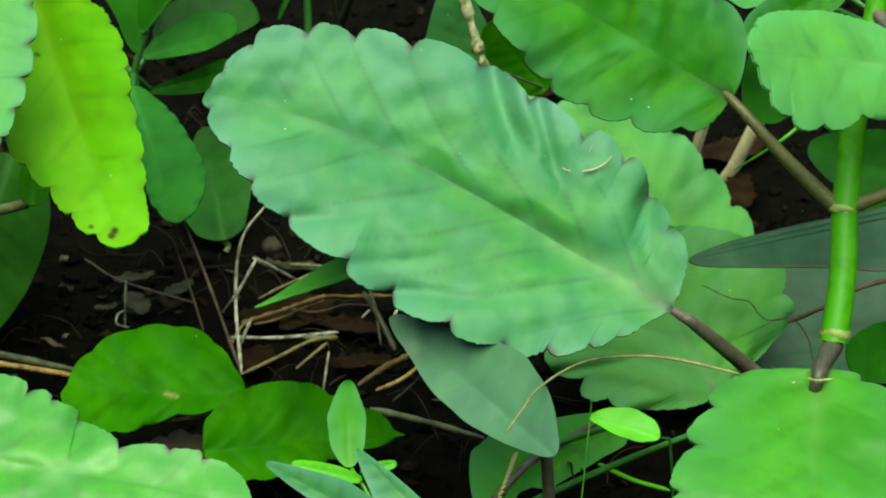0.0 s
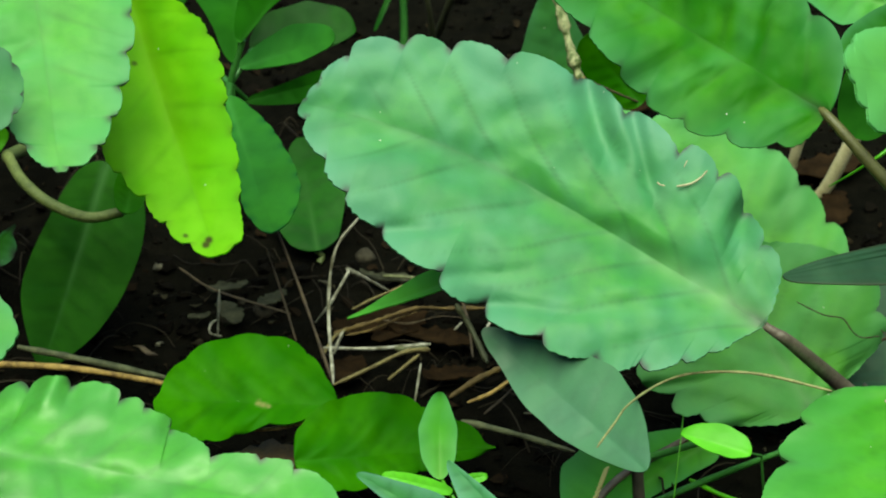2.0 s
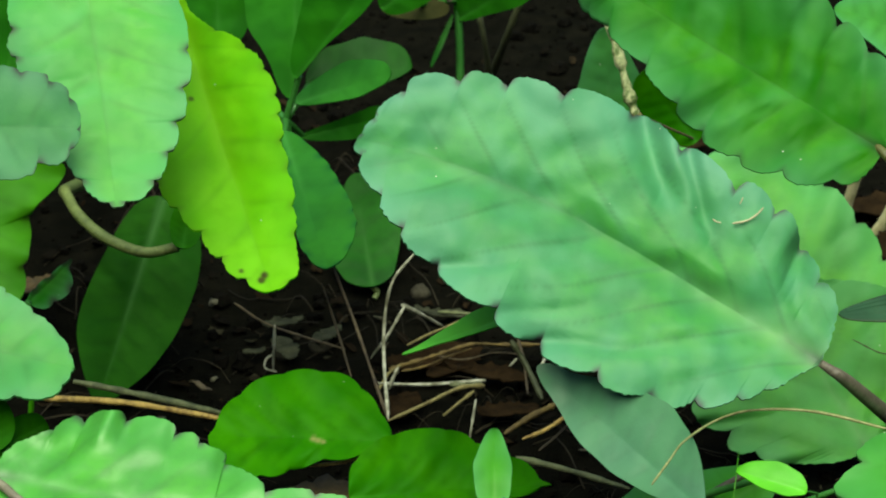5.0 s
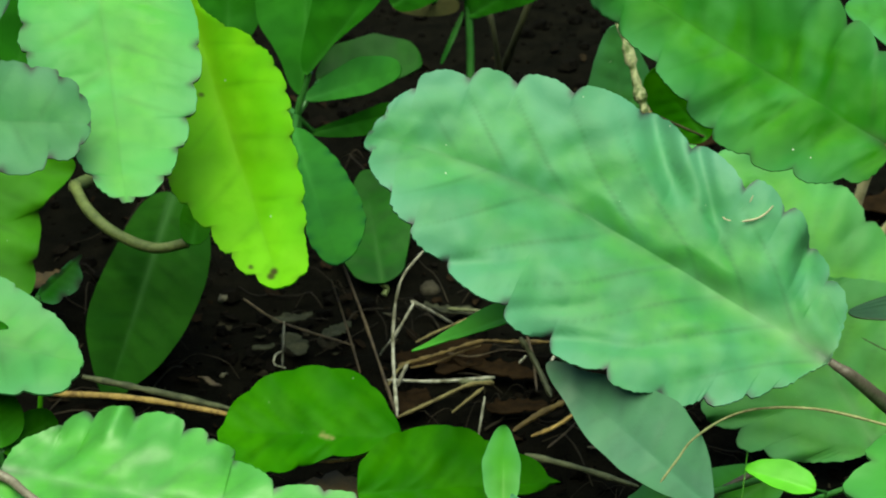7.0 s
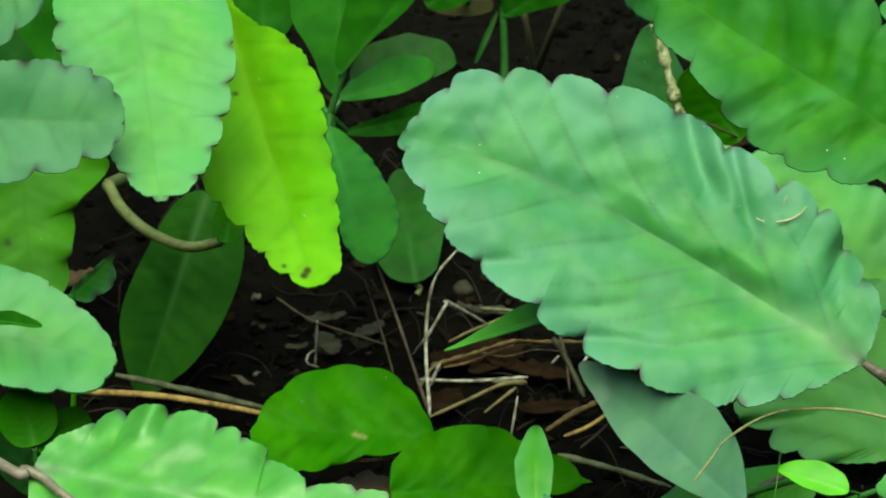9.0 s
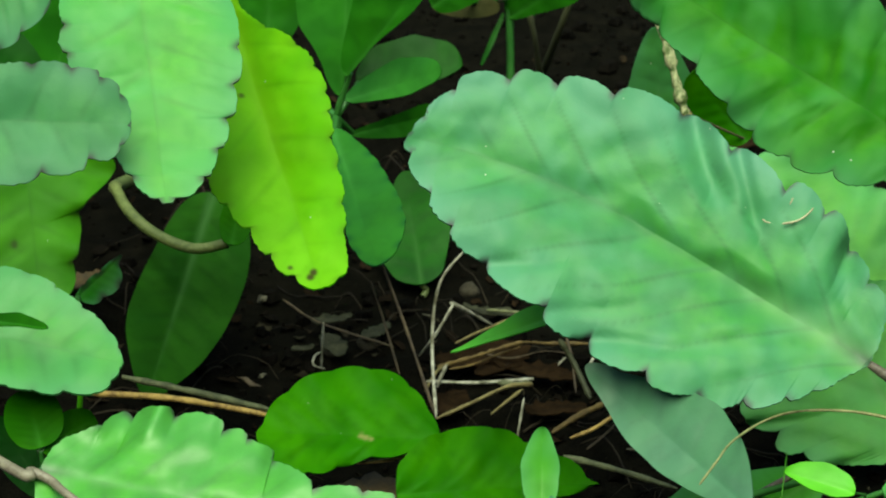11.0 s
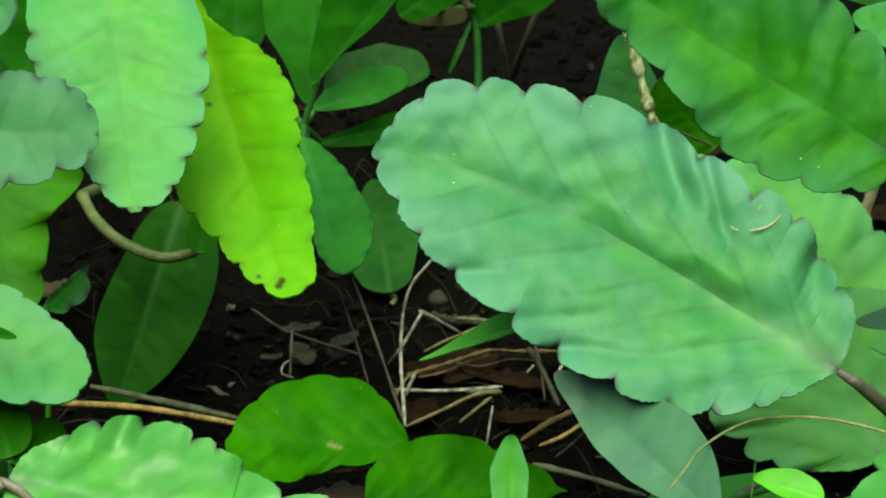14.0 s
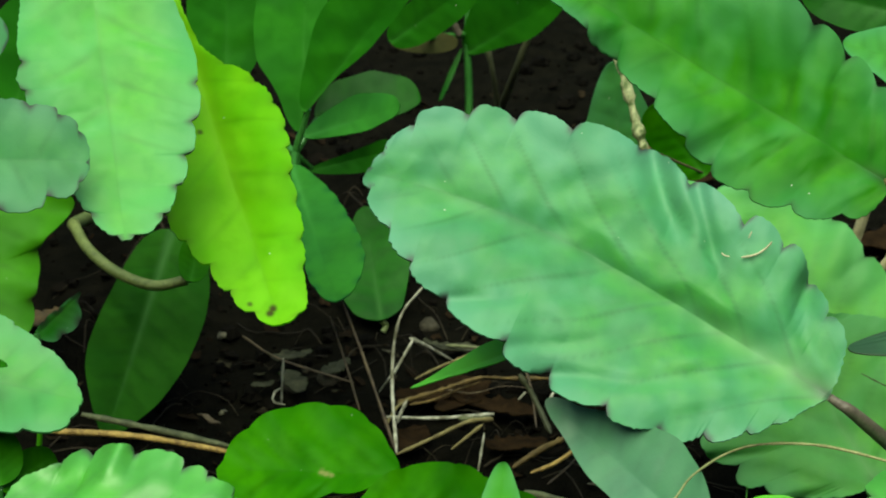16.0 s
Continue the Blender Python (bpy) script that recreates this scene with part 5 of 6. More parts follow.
smooth_leaf(plant, (-0.1104, 0.6109, 0.0718), (-0.0934, 0.6049, 0.0723), (-0.3009, -0.8267, 0.4754), [0.0003, 0.0006, 0.0009, 0.0012, 0.0015, 0.0017, 0.0020, 0.0023, 0.0025, 0.0021, 0.0018, 0.0014, 0.0011, 0.0007, 0.0004], [0.0002, 0.0004, 0.0006, 0.0008, 0.0010, 0.0012, 0.0010, 0.0008, 0.0006, 0.0006, 0.0006, 0.0006, 0.0005, 0.0003, 0.0002], bow=0.0000, mat=HERB, seed=67, veins=0, label="narrow dark green sliver standing for a leaf bite")

plant, top = herb("edge_herb", (0.1566, 0.6648, -0.0030), (0.1544, 0.6633, 0.0245), "leafy green herb beside the strap leaves", 0.0012)
herb_leaf(plant, top, (0.1521, 0.6592, 0.0267), (0.1318, 0.6513, 0.0253), (0.2692, -0.7904, 0.5503), [0.0020, 0.0034, 0.0046, 0.0056, 0.0064, 0.0069, 0.0073, 0.0074, 0.0073, 0.0069, 0.0064, 0.0056, 0.0047, 0.0035, 0.0021], [0.0019, 0.0032, 0.0043, 0.0051, 0.0058, 0.0063, 0.0066, 0.0067, 0.0066, 0.0063, 0.0058, 0.0051, 0.0042, 0.0031, 0.0018], bow=0.0000, mat=HERB, seed=57)
plant, top = herb("shaded_herb", (0.1671, 0.7182, -0.0030), (0.1649, 0.7230, 0.0729), "leafy herb with dark green leaves in the shade", 0.0014)
herb_leaf(plant, (0.1658, 0.7162, 0.0449), (0.1699, 0.7368, 0.0307), (0.1387, 0.7560, 0.0341), (-0.4318, -0.7815, 0.4504), [0.0026, 0.0050, 0.0074, 0.0099, 0.0123, 0.0134, 0.0121, 0.0107, 0.0094, 0.0081, 0.0068, 0.0054, 0.0041, 0.0027, 0.0014], [0.0013, 0.0026, 0.0039, 0.0052, 0.0065, 0.0078, 0.0091, 0.0101, 0.0091, 0.0081, 0.0070, 0.0056, 0.0042, 0.0028, 0.0015], bow=0.0000, mat=DARK, seed=58)
herb_leaf(plant, top, (0.1250, 0.7098, 0.0881), (0.1158, 0.6972, 0.0674), (-0.0886, -0.8324, 0.5471), [0.0022, 0.0038, 0.0051, 0.0062, 0.0071, 0.0077, 0.0081, 0.0082, 0.0081, 0.0078, 0.0071, 0.0063, 0.0052, 0.0039, 0.0023], [0.0021, 0.0036, 0.0048, 0.0058, 0.0066, 0.0071, 0.0075, 0.0076, 0.0075, 0.0071, 0.0065, 0.0057, 0.0047, 0.0035, 0.0020], bow=0.0000, mat=HERB, seed=59)
herb_leaf(plant, top, (0.1334, 0.6882, 0.1065), (0.1083, 0.6784, 0.0980), (0.1634, -0.8494, 0.5018), [0.0015, 0.0025, 0.0034, 0.0041, 0.0046, 0.0050, 0.0053, 0.0053, 0.0053, 0.0050, 0.0046, 0.0040, 0.0033, 0.0025, 0.0015], [0.0015, 0.0025, 0.0033, 0.0041, 0.0046, 0.0050, 0.0053, 0.0053, 0.0053, 0.0050, 0.0046, 0.0041, 0.0034, 0.0025, 0.0015], bow=0.0000, mat=GREEN_MID, seed=60)
herb_leaf(plant, top, (0.1234, 0.6987, 0.1007), (0.0947, 0.6963, 0.1110), (0.2642, -0.7910, 0.5518), [0.0010, 0.0022, 0.0033, 0.0045, 0.0057, 0.0068, 0.0080, 0.0074, 0.0062, 0.0050, 0.0042, 0.0034, 0.0026, 0.0018, 0.0010], [0.0013, 0.0024, 0.0035, 0.0045, 0.0056, 0.0067, 0.0078, 0.0088, 0.0086, 0.0071, 0.0057, 0.0043, 0.0032, 0.0021, 0.0010], bow=0.0000, mat=GREEN_LIGHT, seed=61)
herb_leaf(plant, top, (0.1187, 0.7426, 0.1003), (0.0908, 0.7486, 0.1058), (-0.1310, -0.9322, 0.3375), [0.0020, 0.0034, 0.0045, 0.0054, 0.0061, 0.0067, 0.0070, 0.0071, 0.0070, 0.0066, 0.0061, 0.0054, 0.0044, 0.0033, 0.0019], [0.0019, 0.0033, 0.0044, 0.0053, 0.0061, 0.0066, 0.0070, 0.0071, 0.0070, 0.0067, 0.0061, 0.0054, 0.0045, 0.0033, 0.0020], bow=0.0000, mat=DARK, seed=62)

plant, top = herb("small_weed", (-0.0977, 0.6124, -0.0030), (-0.0975, 0.6103, 0.0401), "small weed with rounded green leaves near the soil", 0.0006, DEEP_STEM)
herb_leaf(plant, top, (-0.0972, 0.6086, 0.0411), (-0.1010, 0.6141, 0.0525), (0.1416, -0.8733, 0.4661), [0.0017, 0.0029, 0.0039, 0.0047, 0.0053, 0.0058, 0.0061, 0.0062, 0.0061, 0.0058, 0.0053, 0.0047, 0.0039, 0.0029, 0.0017], [0.0019, 0.0032, 0.0043, 0.0052, 0.0059, 0.0064, 0.0067, 0.0068, 0.0067, 0.0064, 0.0059, 0.0052, 0.0043, 0.0032, 0.0019], bow=0.0000, mat=BROAD, seed=63)
herb_leaf(plant, top, (-0.0975, 0.6103, 0.0401), (-0.0862, 0.6185, 0.0436), (0.3642, -0.7449, 0.5590), [0.0012, 0.0021, 0.0028, 0.0034, 0.0038, 0.0041, 0.0044, 0.0044, 0.0044, 0.0042, 0.0038, 0.0034, 0.0028, 0.0021, 0.0012], [0.0013, 0.0023, 0.0030, 0.0036, 0.0041, 0.0045, 0.0047, 0.0048, 0.0047, 0.0045, 0.0041, 0.0036, 0.0030, 0.0022, 0.0013], bow=0.0000, mat=BROAD, seed=64)
herb_leaf(plant, top, (-0.1001, 0.6383, 0.0122), (-0.1144, 0.6449, 0.0287), (0.1450, -0.8671, 0.4765), [0.0015, 0.0025, 0.0033, 0.0040, 0.0045, 0.0049, 0.0052, 0.0052, 0.0051, 0.0049, 0.0045, 0.0040, 0.0033, 0.0024, 0.0014], [0.0014, 0.0024, 0.0033, 0.0040, 0.0045, 0.0049, 0.0052, 0.0052, 0.0052, 0.0049, 0.0045, 0.0040, 0.0033, 0.0025, 0.0015], bow=0.0000, mat=DARK, seed=65)
plant, top = herb("small_weed", (-0.1011, 0.6892, -0.0030), (-0.0979, 0.6823, 0.0411), "small weed with a ragged green leaf", 0.0006, STEM)
herb_leaf(plant, top, (-0.0983, 0.6840, 0.0411), (-0.0877, 0.6920, 0.0488), (0.1204, -0.8959, 0.4276), [0.0003, 0.0006, 0.0008, 0.0011, 0.0014, 0.0015, 0.0014, 0.0013, 0.0012, 0.0010, 0.0009, 0.0007, 0.0005, 0.0004, 0.0002], [0.0010, 0.0019, 0.0029, 0.0038, 0.0043, 0.0046, 0.0049, 0.0051, 0.0051, 0.0049, 0.0035, 0.0012, 0.0006, 0.0004, 0.0002], bow=0.0000, mat=GREEN_MID, seed=66, lobes=3, notch=0.0008, rows=90)

# ---------------------------------------------------------------- dry stalks, sticks and stones
def twig(points, r0, r1, mat, label, name="twig", knots=0.2, seed=0, group="dry twigs on the soil"):
    return tagged(tube(name, points, r0, r1, mat, None, "", sides=7, n=6, knots=knots, seed=seed), label, "twig", group)


twig([(-0.0257, 0.7272, 0.0300), (-0.0199, 0.7172, 0.0180), (-0.0117, 0.6969, 0.0020)], 0.00033, 0.00049, BROWN, "thin brown dry stalk leaning over the soil", seed=1)
twig([(-0.0291, 0.7381, 0.0200), (-0.0255, 0.7335, 0.0100), (-0.0215, 0.7240, 0.0000)], 0.00025, 0.00033, BROWN, "thin dark dry stalk over soil", seed=2)
twig([(-0.0047, 0.7246, 0.0350), (-0.0110, 0.7257, 0.0250), (-0.0129, 0.7195, 0.0120), (-0.0116, 0.6960, 0.0020)], 0.00033, 0.00049, PALE, "bent pale dry grass stalk", seed=3)
twig([(-0.0076, 0.7367, 0.0140), (-0.0123, 0.7307, 0.0080), (-0.0166, 0.7343, 0.0000)], 0.00049, 0.00033, PALE, "short bleached twig on soil", seed=4)
twig([(-0.0083, 0.7374, 0.0140), (-0.0028, 0.7432, 0.0080), (0.0039, 0.7505, 0.0000)], 0.00066, 0.00033, PALE, "short bleached twig on soil", seed=5)
twig([(-0.0143, 0.7124, 0.0040), (-0.0014, 0.7116, 0.0040), (0.0130, 0.7157, 0.0030)], 0.00041, 0.00049, PALE, "straight pale grey twig on soil", seed=6)
twig([(-0.0115, 0.6922, 0.0040), (-0.0028, 0.6967, 0.0060), (0.0064, 0.7038, 0.0070), (0.0126, 0.7068, 0.0060)], 0.00049, 0.00066, STRAW, "straw-coloured broken twig on soil", seed=7)
twig([(0.0100, 0.7041, 0.0060), (0.0021, 0.7003, 0.0010)], 0.00049, 0.00041, STRAW, "short straw-coloured twig on soil", seed=8)
twig([(0.0103, 0.6957, 0.0080), (0.0087, 0.6904, 0.0000)], 0.00033, 0.00033, PALE, "short pale twig on soil", seed=9)
twig([(-0.0118, 0.7243, 0.0020), (-0.0057, 0.7239, 0.0040), (-0.0013, 0.7248, 0.0050), (0.0057, 0.7299, 0.0050), (0.0107, 0.7305, 0.0060), (0.0171, 0.7338, 0.0040), (0.0279, 0.7357, 0.0030)], 0.00055, 0.00050, GOLD, "golden brown crooked root on soil", knots=0.5, seed=60)
twig([(-0.0086, 0.7230, 0.0020), (-0.0027, 0.7236, 0.0030), (0.0046, 0.7300, 0.0030), (0.0097, 0.7299, 0.0050)], 0.00030, 0.00025, GOLD, "golden brown thin root on soil", knots=0.4, seed=61)
twig([(-0.0116, 0.7110, 0.0030), (-0.0105, 0.7114, 0.0060), (-0.0091, 0.7116, 0.0090)], 0.00040, 0.00050, PALE, "short bleached twig with a knob", knots=0.3, seed=62)
twig([(0.0039, 0.7115, 0.0040), (0.0080, 0.7109, 0.0040), (0.0125, 0.7134, 0.0030)], 0.00080, 0.00070, GREYSTICK, "stout grey-green broken stick on soil", knots=0.4, seed=63)
twig([(0.0270, 0.7238, 0.0020), (0.0282, 0.7260, 0.0030), (0.0296, 0.7285, 0.0040)], 0.00035, 0.00030, PALE, "short pale splinter on soil", knots=0.2, seed=64)
twig([(0.0195, 0.7274, 0.0010), (0.0215, 0.7279, 0.0030)], 0.00030, 0.00030, PALE, "short pale splinter on soil", knots=0.2, seed=65)
twig([(0.0172, 0.6886, 0.0020), (0.0233, 0.6931, 0.0040), (0.0291, 0.6972, 0.0050), (0.0350, 0.7032, 0.0050)], 0.00070, 0.00090, GOLD, "golden brown dry stick on soil", knots=0.3, seed=66)
twig([(0.0002, 0.7339, 0.0010), (0.0075, 0.7293, 0.0020), (0.0156, 0.7332, 0.0020), (0.0238, 0.7338, 0.0010)], 0.00020, 0.00020, BROWN, "fine brown root on soil", knots=0.4, seed=67)
twig([(0.0198, 0.6728, 0.0040), (0.0326, 0.6660, 0.0040), (0.0465, 0.6587, 0.0030)], 0.0008, 0.0007, GREYSTICK, "grey-green dry stick on soil", knots=0.3, seed=11)
twig([(-0.0407, 0.7217, 0.0160), (-0.0418, 0.7270, 0.0000)], 0.00033, 0.00033, PALE, "short upright pale twig", seed=12)
twig([(-0.0535, 0.7597, 0.0040), (-0.0430, 0.7439, 0.0050), (-0.0232, 0.7356, 0.0020)], 0.00033, 0.00033, BROWN, "thin brown rootlet on soil", seed=13)
twig([(-0.0905, 0.7029, 0.0100), (-0.0725, 0.6988, 0.0080), (-0.0530, 0.6968, 0.0040)], 0.0009, 0.0008, GREYSTICK, "grey-green dry stick on soil", "stick", seed=15)
twig([(-0.0989, 0.6904, 0.0120), (-0.0762, 0.6930, 0.0090), (-0.0511, 0.6895, 0.0060)], 0.0009, 0.0008, ORANGE, "orange-brown dry stick on soil", "stick", seed=16)
twig([(0.1379, 0.8000, 0.0334), (0.1323, 0.8050, 0.0185), (0.1276, 0.8100, 0.0040), (0.1243, 0.8135, -0.0030)], 0.0022, 0.0018, PALE_STRAW, "thick straw-coloured dry stalk", knots=0.03, seed=17)
twig([(0.1194, 0.8000, 0.0304), (0.1171, 0.8050, 0.0163), (0.1153, 0.8100, 0.0036), (0.1141, 0.8135, -0.0030)], 0.0016, 0.0014, PALE_STRAW, "thick straw-coloured dry stalk", knots=0.03, seed=18)
twig([(0.0446, 0.5674, 0.0553), (0.0488, 0.5771, 0.0554), (0.0530, 0.5890, 0.0537), (0.0615, 0.6037, 0.0510), (0.0704, 0.6119, 0.0489), (0.0838, 0.6139, 0.0473), (0.0999, 0.6129, 0.0434)], 0.00025, 0.00034, TENDRIL, "thin curled dry tendril across the leaves", "tendril", seed=19)
twig([(0.1018, 0.6861, 0.0289), (0.1082, 0.6843, 0.0262), (0.1130, 0.6838, 0.0253), (0.1153, 0.6819, 0.0228), (0.1176, 0.6810, 0.0215), (0.1221, 0.6814, 0.0216)], 0.00014, 0.00016, BROWN, "dark crooked root thread on a pale leaf", "root_thread", 0.3, seed=51)
twig([(0.1204, 0.6720, 0.0283), (0.1241, 0.6700, 0.0246), (0.1259, 0.6680, 0.0210), (0.1265, 0.6640, 0.0157)], 0.00018, 0.00018, BROWN, "thin dark hanging root thread", "root_thread", 0.2, seed=52)
twig([(0.1171, 0.6508, 0.0364), (0.1251, 0.6450, 0.0436), (0.1335, 0.6518, 0.0444), (0.1583, 0.6573, 0.0484)], 0.00049, 0.00066, BROWN, "brown twig resting on strap leaf", seed=20)
twig([(0.0547, 0.6271, 0.0033), (0.0704, 0.6224, 0.0139), (0.0812, 0.6175, 0.0218), (0.0914, 0.6139, 0.0283)], 0.0009, 0.0007, DEEP_STEM, "smooth deep green stalk of grass", "grass_straw", 0.02, seed=21)
spike = tagged(tube("seed_spike", [(0.0512, 0.6223, 0.0185), (0.0494, 0.6186, 0.0159), (0.0465, 0.6132, 0.0103), (0.0450, 0.6105, -0.0030)], 0.00045, 0.0005, YELLOWISH, None, "", sides=7, n=4, seed=22), "beaded yellowish seed spike of grass", "seed spike", "dry twigs on the soil")
row = spline([(0.0512, 0.6223, 0.0185), (0.0494, 0.6186, 0.0159), (0.0465, 0.6132, 0.0103), (0.0450, 0.6105, -0.0030)], 6)
for k, q in enumerate(row[:-1]):
    tube("seed", [q + Vector((-0.0004, -0.0006, 0.0004)), q + Vector((0.0001, -0.0007, 0.0009)), q + Vector((0.0006, -0.0005, 0.0012))], 0.00045, 0.0003, YELLOWISH, spike, sides=6, n=2)


twig([(0.0215, 0.6822, 0.0040), (0.0277, 0.6837, 0.0060), (0.0350, 0.6905, 0.0080), (0.0393, 0.6944, 0.0100)], 0.0005, 0.0006, ORANGE, "ochre dry twig lying on soil", seed=41)
twig([(0.0204, 0.7482, 0.0040), (0.0227, 0.7243, 0.0060), (0.0237, 0.7100, 0.0020)], 0.00033, 0.00033, BROWN, "thin brown dry stalk over soil", seed=42)
twig([(-0.0072, 0.7337, 0.0040), (-0.0013, 0.7362, 0.0060), (0.0076, 0.7423, 0.0070)], 0.00033, 0.00041, STRAW, "thin straw-coloured twig on soil", seed=43)


twig([(0.0141, 0.9170, 0.0277), (0.0164, 0.9179, 0.0161), (0.0184, 0.9275, -0.0030)], 0.00098, 0.00115, BACK_STALK, "dull brown stalk at the back", seed=44)
twig([(0.0273, 0.9086, 0.0345), (0.0228, 0.9138, 0.0195), (0.0180, 0.9323, -0.0030)], 0.0012, 0.0014, BACK_STALK, "dull olive stalk at the back", seed=45)


def pebble(at, r, mat, label, name="pebble", seed=0, squash=0.7):
    rnd = random.Random(seed)
    bm = bmesh.new()
    bmesh.ops.create_icosphere(bm, subdivisions=2, radius=r)
    off = Vector((rnd.uniform(0, 9), seed, 1))
    for v in bm.verts:
        v.co *= 1 + 0.55 * noise.noise(v.co / r * 0.9 + off)
        v.co.z *= squash
    me = bpy.data.meshes.new(name)
    bm.to_mesh(me)
    bm.free()
    me.polygons.foreach_set("use_smooth", [True] * len(me.polygons))
    me.materials.append(mat)
    ob = new(name, me)
    ob.location = (at[0], at[1], relief(at[0], at[1]) + r * squash * 0.5)
    return tagged(ob, label, "pebble", "pebbles on the soil")


pebble((-0.0595, 0.7779, -0.0065), 0.0024, STONE, "pale rough pebble on dark soil", seed=1)
pebble((-0.0576, 0.7339, 0.0010), 0.0010, STONE, "tiny pale pebble on soil", seed=2)
pebble((-0.0369, 0.7588, 0.0010), 0.0014, CLOD, "small dull pebble on soil", seed=3)
pebble((-0.0304, 0.7480, 0.0010), 0.0026, CLOD, "dull brown clod of earth", "clod", seed=4)
pebble((-0.0399, 0.7412, 0.0010), 0.0026, CLOD, "dull brown clod of earth", "clod", seed=5)
pebble((-0.0036, 0.7811, 0.0010), 0.0030, CLOD, "dull grey-brown pebble on soil", seed=6)
pebble((-0.0861, 0.7045, 0.0010), 0.0010, PALE, "tiny white pebble on soil", seed=7)

twig([(0.0196, 0.7202, 0.0120), (0.0235, 0.7179, 0.0060), (0.0273, 0.7088, 0.0010)], 0.0007, 0.0009, BACK_STALK, "mossy olive-brown stub of a stem", knots=0.25, seed=23)
twig([(0.0010, 0.7597, 0.0010), (0.0077, 0.7566, 0.0020), (0.0138, 0.7568, 0.0010)], 0.0005, 0.0004, GREYSTICK, "dull grey-green twig on soil", seed=25)
twig([(-0.0409, 0.7269, 0.0000), (-0.0437, 0.7253, 0.0020), (-0.0434, 0.7262, 0.0040), (-0.0417, 0.7248, 0.0060)], 0.00025, 0.00025, PALE, "curled pale bit of dry root", seed=26)
twig([(-0.0147, 0.7126, 0.0010), (-0.0118, 0.7177, 0.0040), (-0.0086, 0.7204, 0.0050)], 0.00033, 0.00049, STRAW, "forked straw-coloured twig on soil", seed=27)
twig([(0.0256, 0.6819, 0.0010), (0.0299, 0.6854, 0.0030), (0.0335, 0.6890, 0.0050)], 0.00033, 0.00025, BROWN, "thin brown twig on soil", seed=28)


def fragment(at, l, w, turn, mat, label, seed=0, lift=0.002, curl=0.3, name="leaf_fragment"):
    """A scrap of a dead leaf with a torn outline, lying on the soil."""
    rnd = random.Random(seed)
    verts, faces = [], []
    n, m = 14, 6
    edge = [[rnd.uniform(0.65, 1.1) for _ in range(n + 1)] for _ in range(2)]
    c, sn = math.cos(turn), math.sin(turn)
    for k in (0, 1):
        for i in range(n + 1):
            f = i / n
            half = w / 2 * math.sin(math.pi * (0.06 + 0.88 * f)) ** 0.6
            for j in range(-m, m + 1):
                u, v = (f - 0.5) * l, j / m * half * edge[0 if j > 0 else 1][i]
                x, y = at[0] + u * c - v * sn, at[1] + u * sn + v * c
                z = relief(x, y) * 0.5 + lift + curl * (v * v / w + u * u / l * 0.6) + 0.0008 * noise.noise(Vector((u, v, seed)) * 300)
                verts.append((x, y, z - 0.0003 * k))
    q = 2 * m + 1
    o = (n + 1) * q
    for i in range(n):
        for j in range(q - 1):
            a = i * q + j
            faces.append((a, a + q, a + q + 1, a + 1))
            faces.append((o + a, o + a + 1, o + a + q + 1, o + a + q))
        for j in (0, q - 1):
            a = i * q + j
            f = (a, o + a, o + a + q, a + q)
            faces.append(f if j == 0 else f[::-1])
    for i in (0, n):
        for j in range(q - 1):
            a = i * q + j
            f = (a, a + 1, o + a + 1, o + a)
            faces.append(f if i == 0 else f[::-1])
    ob = mesh_object(name, verts, faces, mat, None, at)
    return tagged(ob, label, "dead leaf", "dead leaf scraps on the soil")


fragment((0.0052, 0.7300, 0.0000), 0.020, 0.010, 0.9, WARM, "brown scrap of dead leaf on soil", 21)
fragment((0.0186, 0.7047, 0.0000), 0.016, 0.008, 0.2, WARM, "brown scrap of dead leaf on soil", 22)
fragment((-0.0014, 0.7340, 0.0000), 0.024, 0.012, 0.5, WARM, "brown scrap of dead leaf on soil", 1)
fragment((-0.0086, 0.7076, 0.0000), 0.016, 0.010, 1.2, WARM, "brown scrap of dead leaf on soil", 2)
fragment((0.0132, 0.7266, 0.0000), 0.022, 0.010, -0.3, WARM, "dark brown scrap of dead leaf on soil", 3)
fragment((-0.0414, 0.7574, 0.0000), 0.010, 0.006, 0.3, FLAKE, "dull grey-green flake of litter", 4)
fragment((-0.0283, 0.7487, 0.0000), 0.010, 0.006, 0.9, FLAKE, "dull grey-green flake of litter", 5)
fragment((-0.0392, 0.7406, 0.0000), 0.011, 0.007, 2.0, FLAKE, "dull grey-green flake of litter", 6)
fragment((-0.0473, 0.7390, 0.0000), 0.006, 0.003, 0.1, FLAKE, "small tan flake of litter", 7)
fragment((-0.0370, 0.7600, 0.0000), 0.004, 0.003, 0.5, FLAKE, "small olive flake of litter", 8)
fragment((0.0017, 0.7607, 0.0000), 0.014, 0.006, -0.2, FLAKE, "dull grey-green flake of litter", 9)
fragment((-0.0603, 0.7222, 0.0000), 0.008, 0.0015, -0.7, BROWN, "narrow brown flake of litter", 10)
fragment((-0.0257, 0.6473, 0.0100), 0.020, 0.018, 0.3, RUST, "rust-brown curled dead leaf", 11, 0.010)
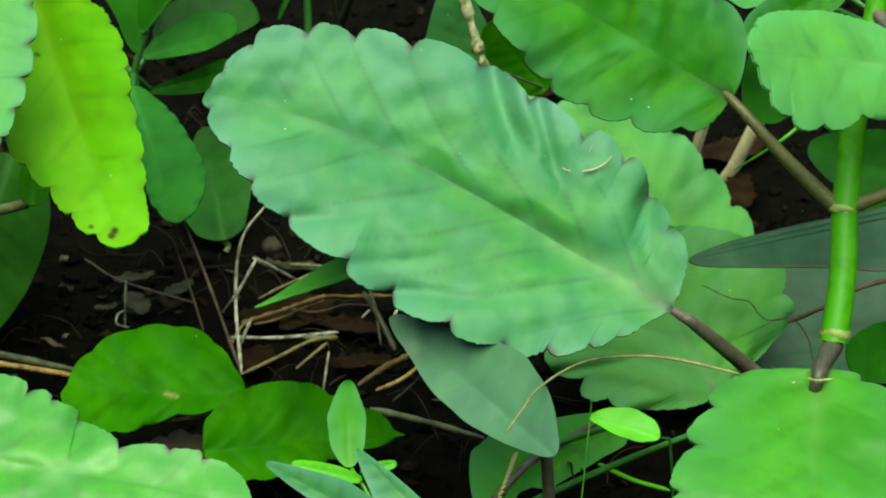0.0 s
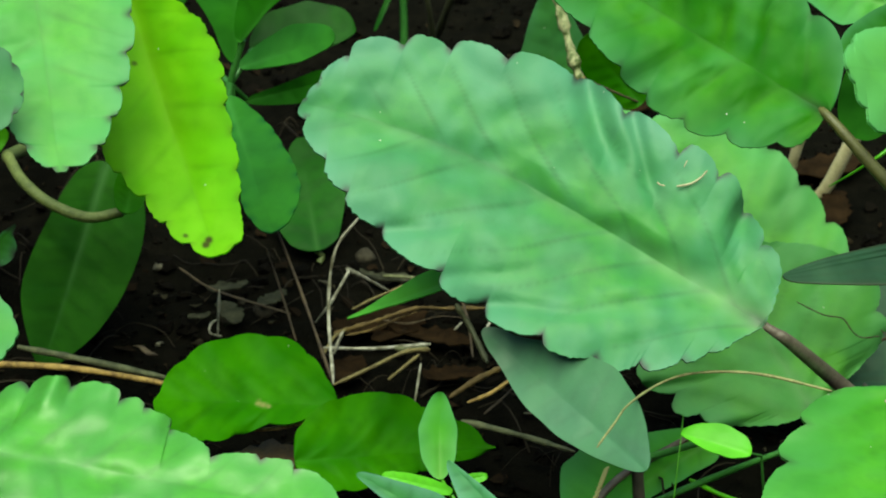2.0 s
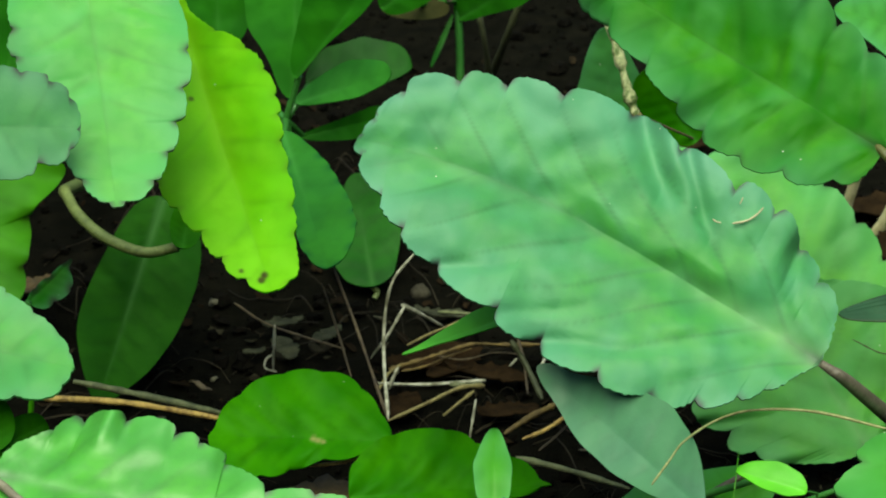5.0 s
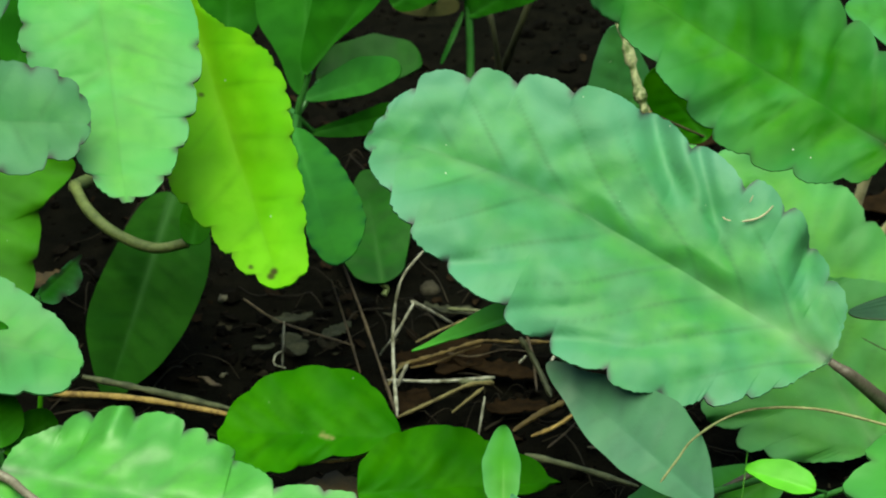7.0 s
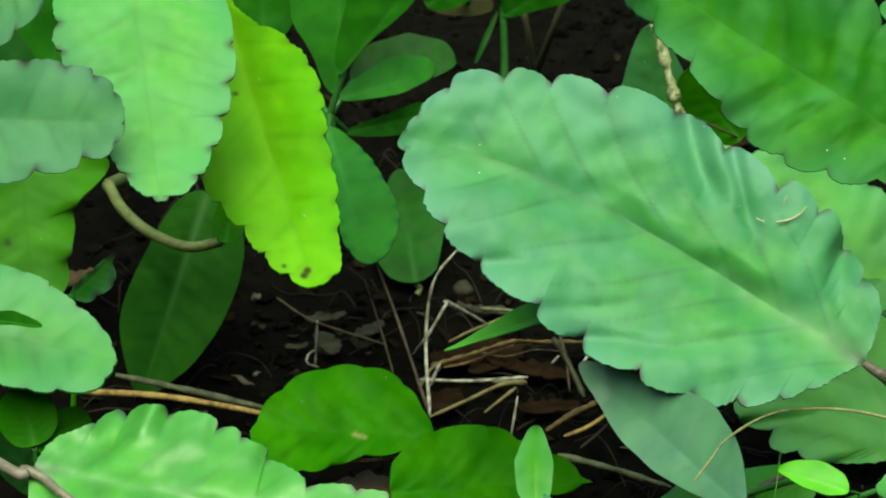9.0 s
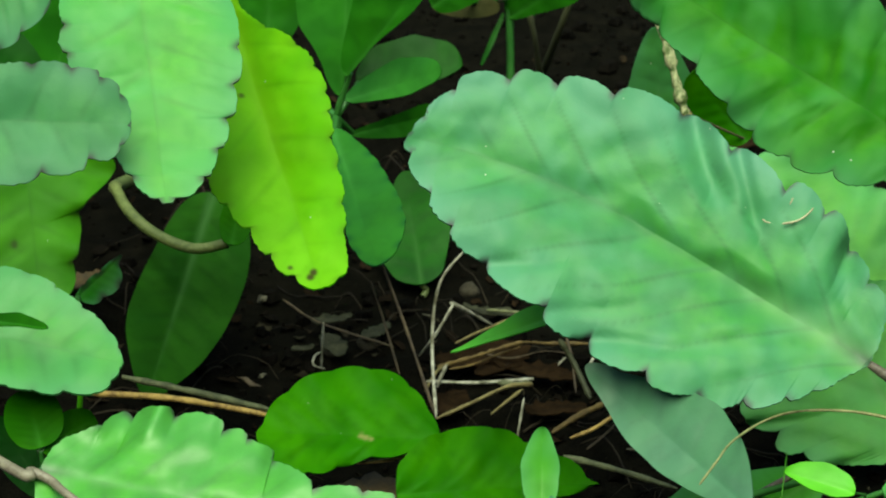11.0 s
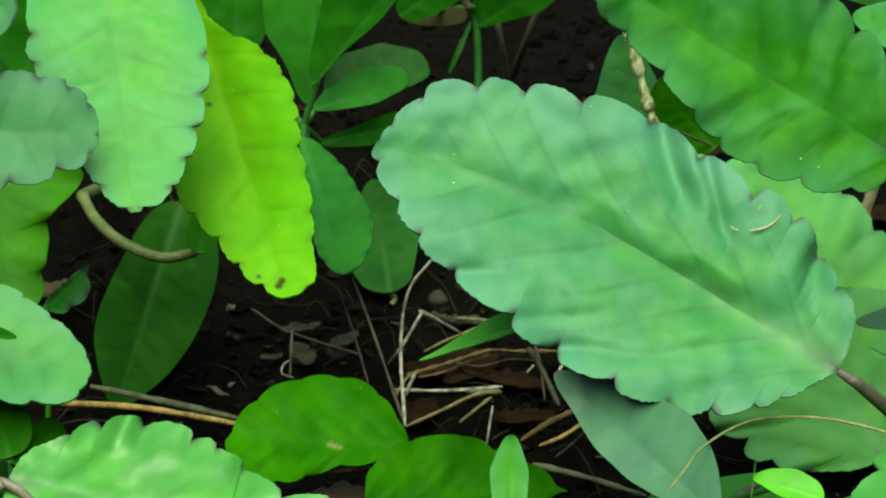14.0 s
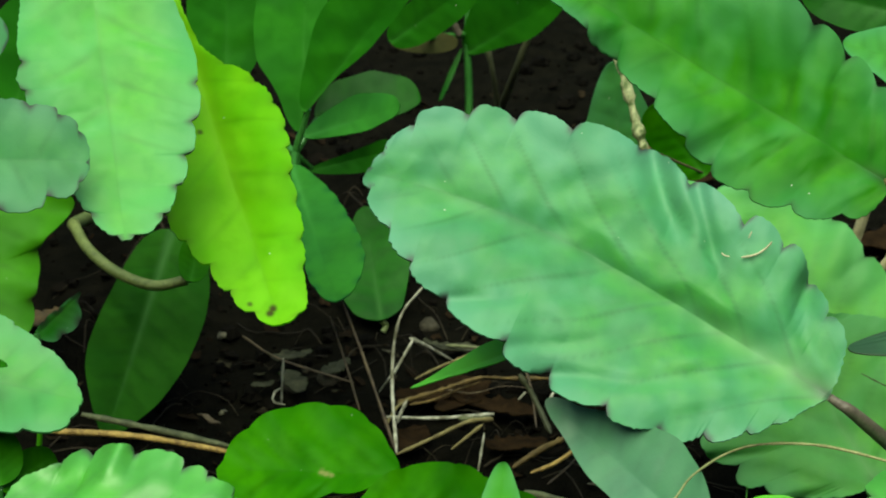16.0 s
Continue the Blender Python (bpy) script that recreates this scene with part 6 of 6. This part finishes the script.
twig([(-0.0294, 0.6458, 0.0170), (-0.0225, 0.6463, 0.0174), (-0.0169, 0.6487, 0.0174), (-0.0158, 0.6821, -0.0030)], 0.0004, 0.0006, ORANGE, "thin orange-brown dry stalk under broad leaves", seed=46)
fragment((-0.1086, 0.7802, 0.0000), 0.016, 0.010, 0.8, RUST, "rust-brown scrap of dead leaf on soil", 16)
fragment((0.1291, 0.8292, 0.0000), 0.030, 0.014, 0.4, WARM, "brown scrap of dead leaf on soil", 13)
fragment((0.1285, 0.8018, 0.0000), 0.022, 0.010, 1.4, WARM, "dark brown scrap of dead leaf", 14)
fragment((0.0748, 0.8803, 0.0000), 0.030, 0.014, 0.2, WARM, "brown scrap of dead leaf", 15)

twig([(0.0692, 0.6307, 0.0284), (0.0676, 0.6226, 0.0219), (0.0641, 0.6107, -0.0030)], 0.00015, 0.0002, STEM, "hair-thin green upright stalk of grass", "grass_straw", 0.02, seed=31)
twig([(0.0706, 0.6250, 0.0143), (0.0773, 0.6150, 0.0157), (0.0843, 0.6050, 0.0186)], 0.0006, 0.0005, STEM, "short green stalk of grass", "grass_straw", 0.02, seed=32)

twig([(0.1057, 0.6708, 0.0666), (0.1121, 0.6688, 0.0719), (0.1177, 0.6678, 0.0766), (0.1244, 0.6735, 0.0798)], 0.0002, 0.0006, STEM, "thin green blade of grass", "grass_straw", 0.02, seed=33)


def shred(points, r, label):
    return tagged(tube("dry_shred", points, r, r * 0.8, CREAM, None, "", sides=6, n=5, knots=0.15, seed=5), label, "plant debris", "dry shreds on the big leaf")


shred([(0.0616, 0.6328, 0.0855), (0.0623, 0.6325, 0.0850), (0.0634, 0.6323, 0.0848)], 0.0002, "tiny cream dry shred on leaf")
shred([(0.0659, 0.6321, 0.0847), (0.0690, 0.6324, 0.0852), (0.0712, 0.6327, 0.0865), (0.0727, 0.6332, 0.0880)], 0.00026, "tiny curled cream shred on leaf")
shred([(0.0676, 0.6340, 0.0885), (0.0683, 0.6346, 0.0899)], 0.00015, "tiny cream dry shred on leaf")

shred([(0.1117, 0.6113, 0.0412), (0.1122, 0.6116, 0.0419)], 0.00035, "tiny cream dry bud scale on leaf")
